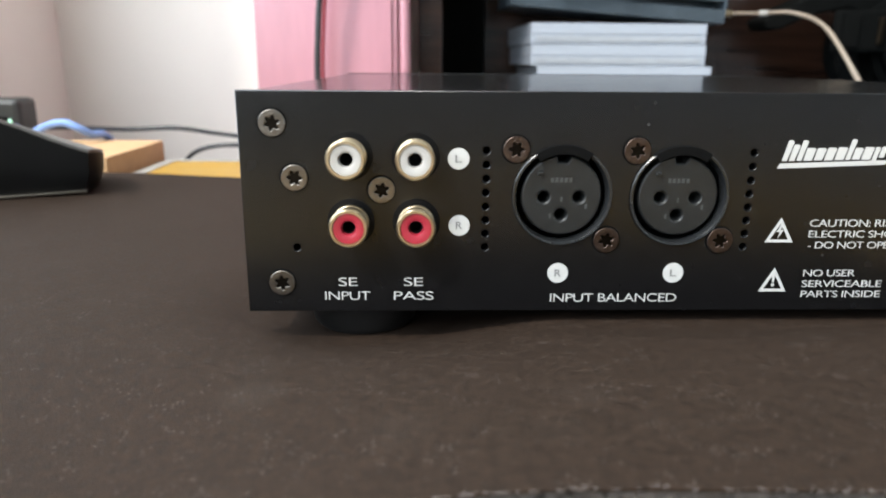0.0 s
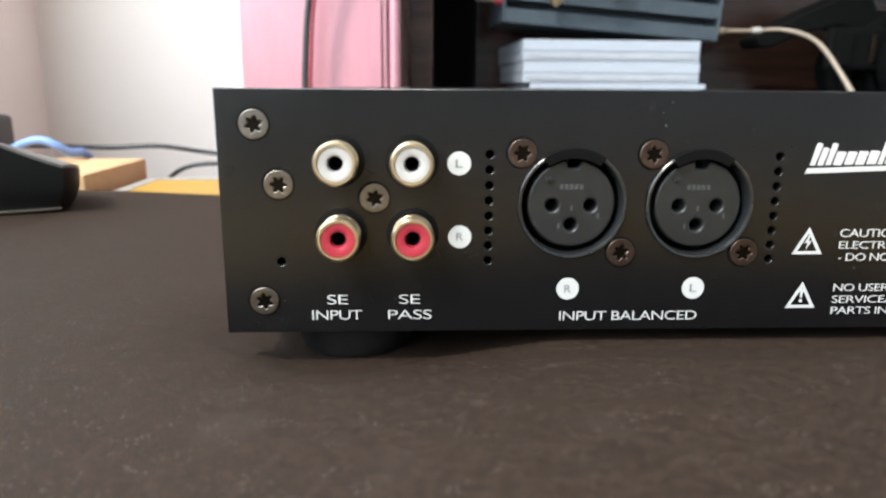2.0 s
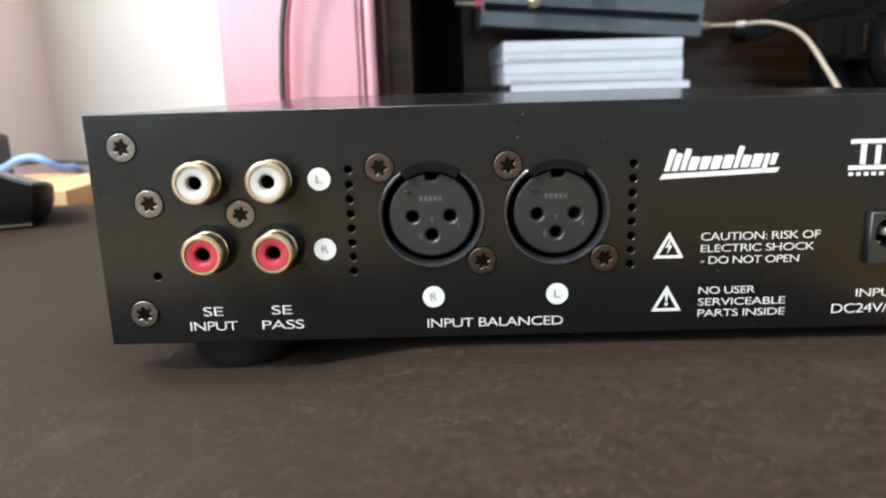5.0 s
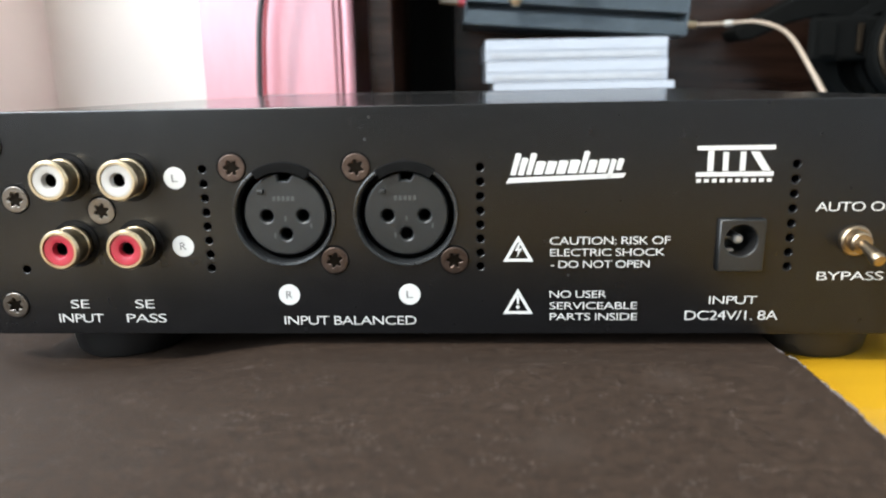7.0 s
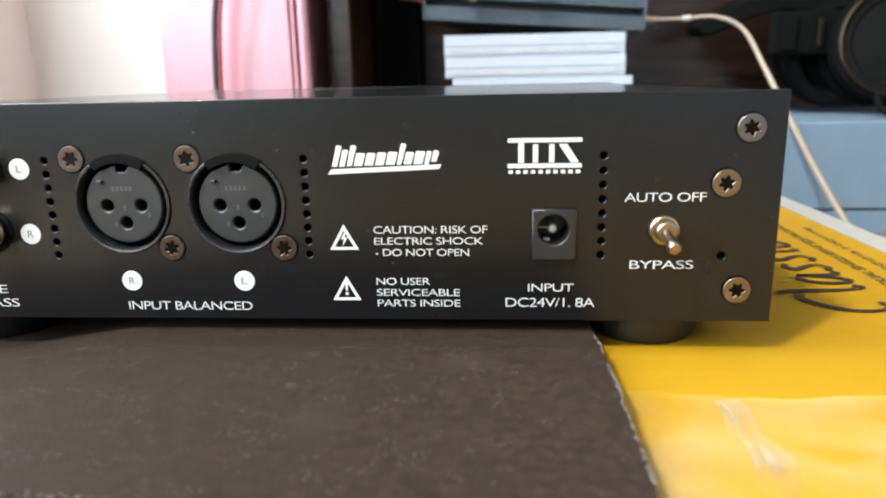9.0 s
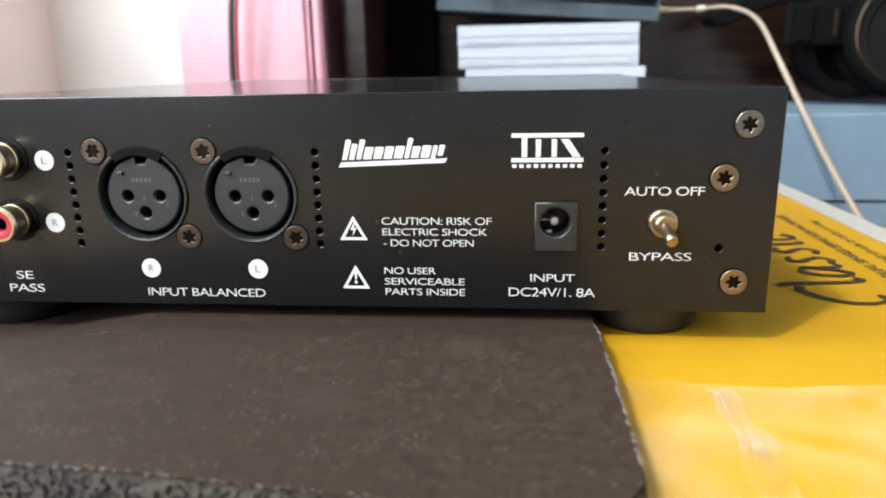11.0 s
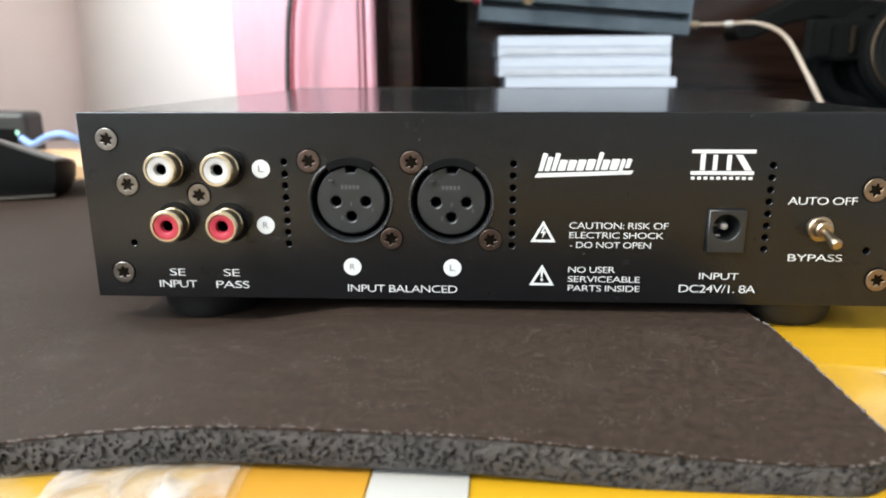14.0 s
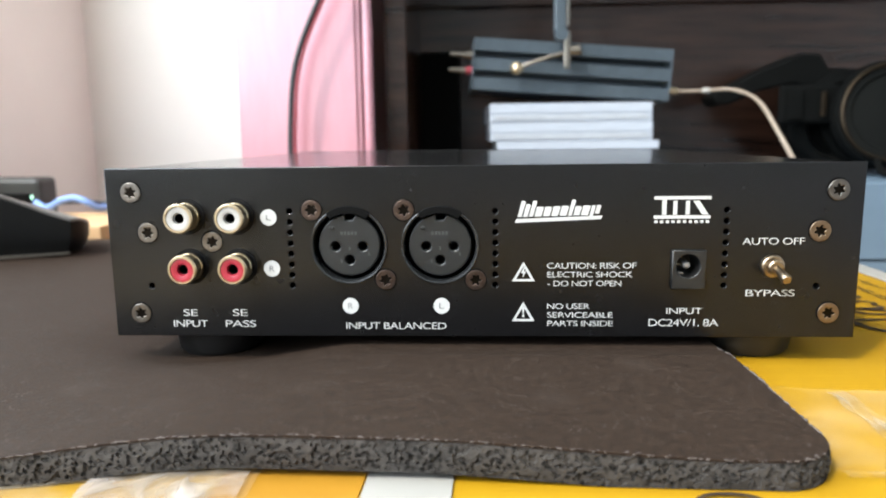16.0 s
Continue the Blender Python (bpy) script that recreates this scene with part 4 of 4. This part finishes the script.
def band_piece(outline, y0, y1, soft_edge):
    """A padded piece: a closed outline in x-z given thickness in y, with rounded edges."""
    bm = bmesh.new()
    f = bm.faces.new([bm.verts.new((x, y0, z)) for x, z in outline])
    out = bmesh.ops.extrude_face_region(bm, geom=[f])
    bmesh.ops.translate(bm, verts=[v for v in out["geom"] if isinstance(v, bmesh.types.BMVert)], vec=(0, y1 - y0, 0))
    bmesh.ops.recalc_face_normals(bm, faces=bm.faces[:])
    bmesh.ops.bevel(bm, geom=bm.edges[:], offset=soft_edge, segments=3, affect="EDGES", profile=0.6)
    return bm


part("headband", band_piece([(0.330, 0.108), (0.336, 0.112), (0.372, 0.130), (0.408, 0.1455), (0.424, 0.144), (0.437, 0.124), (0.4425, 0.108), (0.420, 0.114), (0.400, 0.118), (0.372, 0.112), (0.345, 0.100), (0.334, 0.100)], 0.446, 0.482, 0.003), M_HP, hp, "padded black headband")
part("yoke", box(0.385, 0.446, 0.432, 0.440, 0.082, 0.116, 0.003), M_HP, hp, "black plastic yoke")
part("slider", box(0.392, 0.404, 0.4295, 0.4315, 0.086, 0.112, 0.0006), M_HP, hp)
part("pivot", box(0.4195, 0.4245, 0.4290, 0.4315, 0.088, 0.110, 0.001), M_BRONZE, hp, "bronze pivot")
part("cord", tube([(0.455, 0.40, 0.050), (0.452, 0.385, 0.0405), (0.462, 0.375, 0.0385), (0.476, 0.37, 0.044), (0.500, 0.372, 0.0385)], 0.0028), M_HP, hp, "short black cord", smooth=True)

# ---- things by the wall ----
mouse = thing("computer_mouse", "black computer mouse with grey top, on the mat", "mouse")


def mouse_top(u, v):
    """Height of the back: a hump, higher at the thumb side, that falls in a straight line to a blunt nose."""
    d = 0.120 * (1 - u)
    z = 0.0170 + 0.37 * min(d, 0.047) + 0.0022 * ease(0.040, 0.060, d) - 0.0090 * ease(0.100, 0.120, d)
    return z - 0.0014 * abs(v) ** 4 + 0.0048 - 0.0062 * (v + 1)


def mouse_plan(u, v, inset=0.0):
    """Outline from above: rounded tail, blunt rounded nose, a slight waist."""
    nose, tail = 0.0075 * abs(v) ** 3 * ease(0.6, 1.0, u), 0.022 * abs(v) ** 2.5 * ease(0.4, 0.0, u)
    half = (0.0305 - 0.0025 * math.sin(math.pi * u) - 0.002 * u) - inset
    return -0.060 + inset + (0.120 - 2 * inset) * u - nose + tail, v * half


NU, NV = 36, 16
RIM = [(i / NU, -1) for i in range(NU)] + [(1, -1 + 2 * j / NV) for j in range(NV)] + [(1 - i / NU, 1) for i in range(NU)] + [(0, 1 - 2 * j / NV) for j in range(NV)]
bm = bmesh.new()
rings = []
for inset, f in ((0.0045, 0.0), (0.0030, 0.10), (0.0008, 0.45), (0.0, 0.93), (0.0008, 0.96)):
    rings.append([bm.verts.new((*mouse_plan(u, v, inset), 0.0010 + f * mouse_top(u, v))) for u, v in RIM])
for a, b in zip(rings, rings[1:]):
    for i in range(len(RIM)):
        j = (i + 1) % len(RIM)
        bm.faces.new((a[i], a[j], b[j], b[i]))
bm.faces.new(rings[0][::-1])
part("base", bm, M_MOUSE, mouse, "black sides", smooth=True)
bm = bmesh.new()
g = [[bm.verts.new((*mouse_plan(i / NU, -1 + 2 * j / NV, 0.0), 0.0010 + mouse_top(i / NU, -1 + 2 * j / NV))) for j in range(NV + 1)] for i in range(NU + 1)]
for a, b in zip(g, g[1:]):
    for j in range(NV):
        bm.faces.new((a[j], b[j], b[j + 1], a[j + 1]))
edge = [c[0] for c in g[:-1]] + g[-1][:-1] + [c[-1] for c in g[:0:-1]] + g[0][:0:-1]
under = [bm.verts.new((v.co.x, v.co.y, v.co.z - 0.0014)) for v in edge]
for i in range(len(edge)):
    j = (i + 1) % len(edge)
    bm.faces.new((edge[i], under[i], under[j], edge[j]))
part("top_shell", bm, M_MOUSE_TOP, mouse, "grey top shell, lightened for sky sheen", smooth=True)
part("skirt", box(0.012, 0.050, -0.0262, 0.024, 0.0004, 0.0018, 0.0005), M_CHROME, mouse, "thin bright lower trim")
mouse.matrix_world = pose(-0.1775, 0.174, mat_top(-0.18, 0.17) + 0.0003, 0, 0, 27)

router = thing("network_box", "dark grey network box with a green light", "router")
part("body", box(-0.298, -0.2375, 0.33, 0.355, DESK_Z, 0.0455, 0.004), M_ROUTER, router, "dark grey plastic case")
part("socket_row", box(-0.290, -0.245, 0.3285, 0.3299, 0.018, 0.033, 0.0005), M_VOID, router)
part("light", lathe([(0, 0), (0, 0.0018), (0.0008, 0.0014), (0.0010, 0)], (-0.2450, 0.330, 0.0300), (0, -1, 0), seg=14), M_GREEN, router, "small green light")

net = thing("network_cable", "light blue network cable arching behind the mouse", "cable")
part("cable", tube([(-0.240, 0.3275, 0.026), (-0.228, 0.322, 0.022), (-0.214, 0.320, 0.0280), (-0.203, 0.320, 0.0300), (-0.194, 0.321, 0.0265), (-0.189, 0.328, 0.0215), (-0.187, 0.344, 0.0195), (-0.186, 0.360, 0.008), (-0.176, 0.38, -0.02), (-0.170, 0.42, DESK_Z + 0.003)], 0.0027), M_CABLE_BLUE, net, smooth=True)
for pts in ([(-0.240, 0.3275, 0.022), (-0.225, 0.350, 0.024), (-0.180, 0.365, 0.0215), (-0.145, 0.368, 0.0225), (-0.115, 0.370, 0.0185), (-0.088, 0.372, 0.015), (-0.082, 0.40, 0.010), (-0.085, 0.45, DESK_Z + 0.003)],
            [(-0.165, 0.38, DESK_Z + 0.003), (-0.150, 0.372, -0.015), (-0.135, 0.368, 0.002), (-0.118, 0.366, 0.0090), (-0.095, 0.366, 0.0100), (-0.084, 0.38, 0.006), (-0.085, 0.42, DESK_Z + 0.003)]):
    c = thing("power_cable", "thin black cable behind the boxes", "cable", "black cables by the wall")
    part("cable", tube(pts, 0.0017), M_CABLE_BLACK, c, smooth=True)
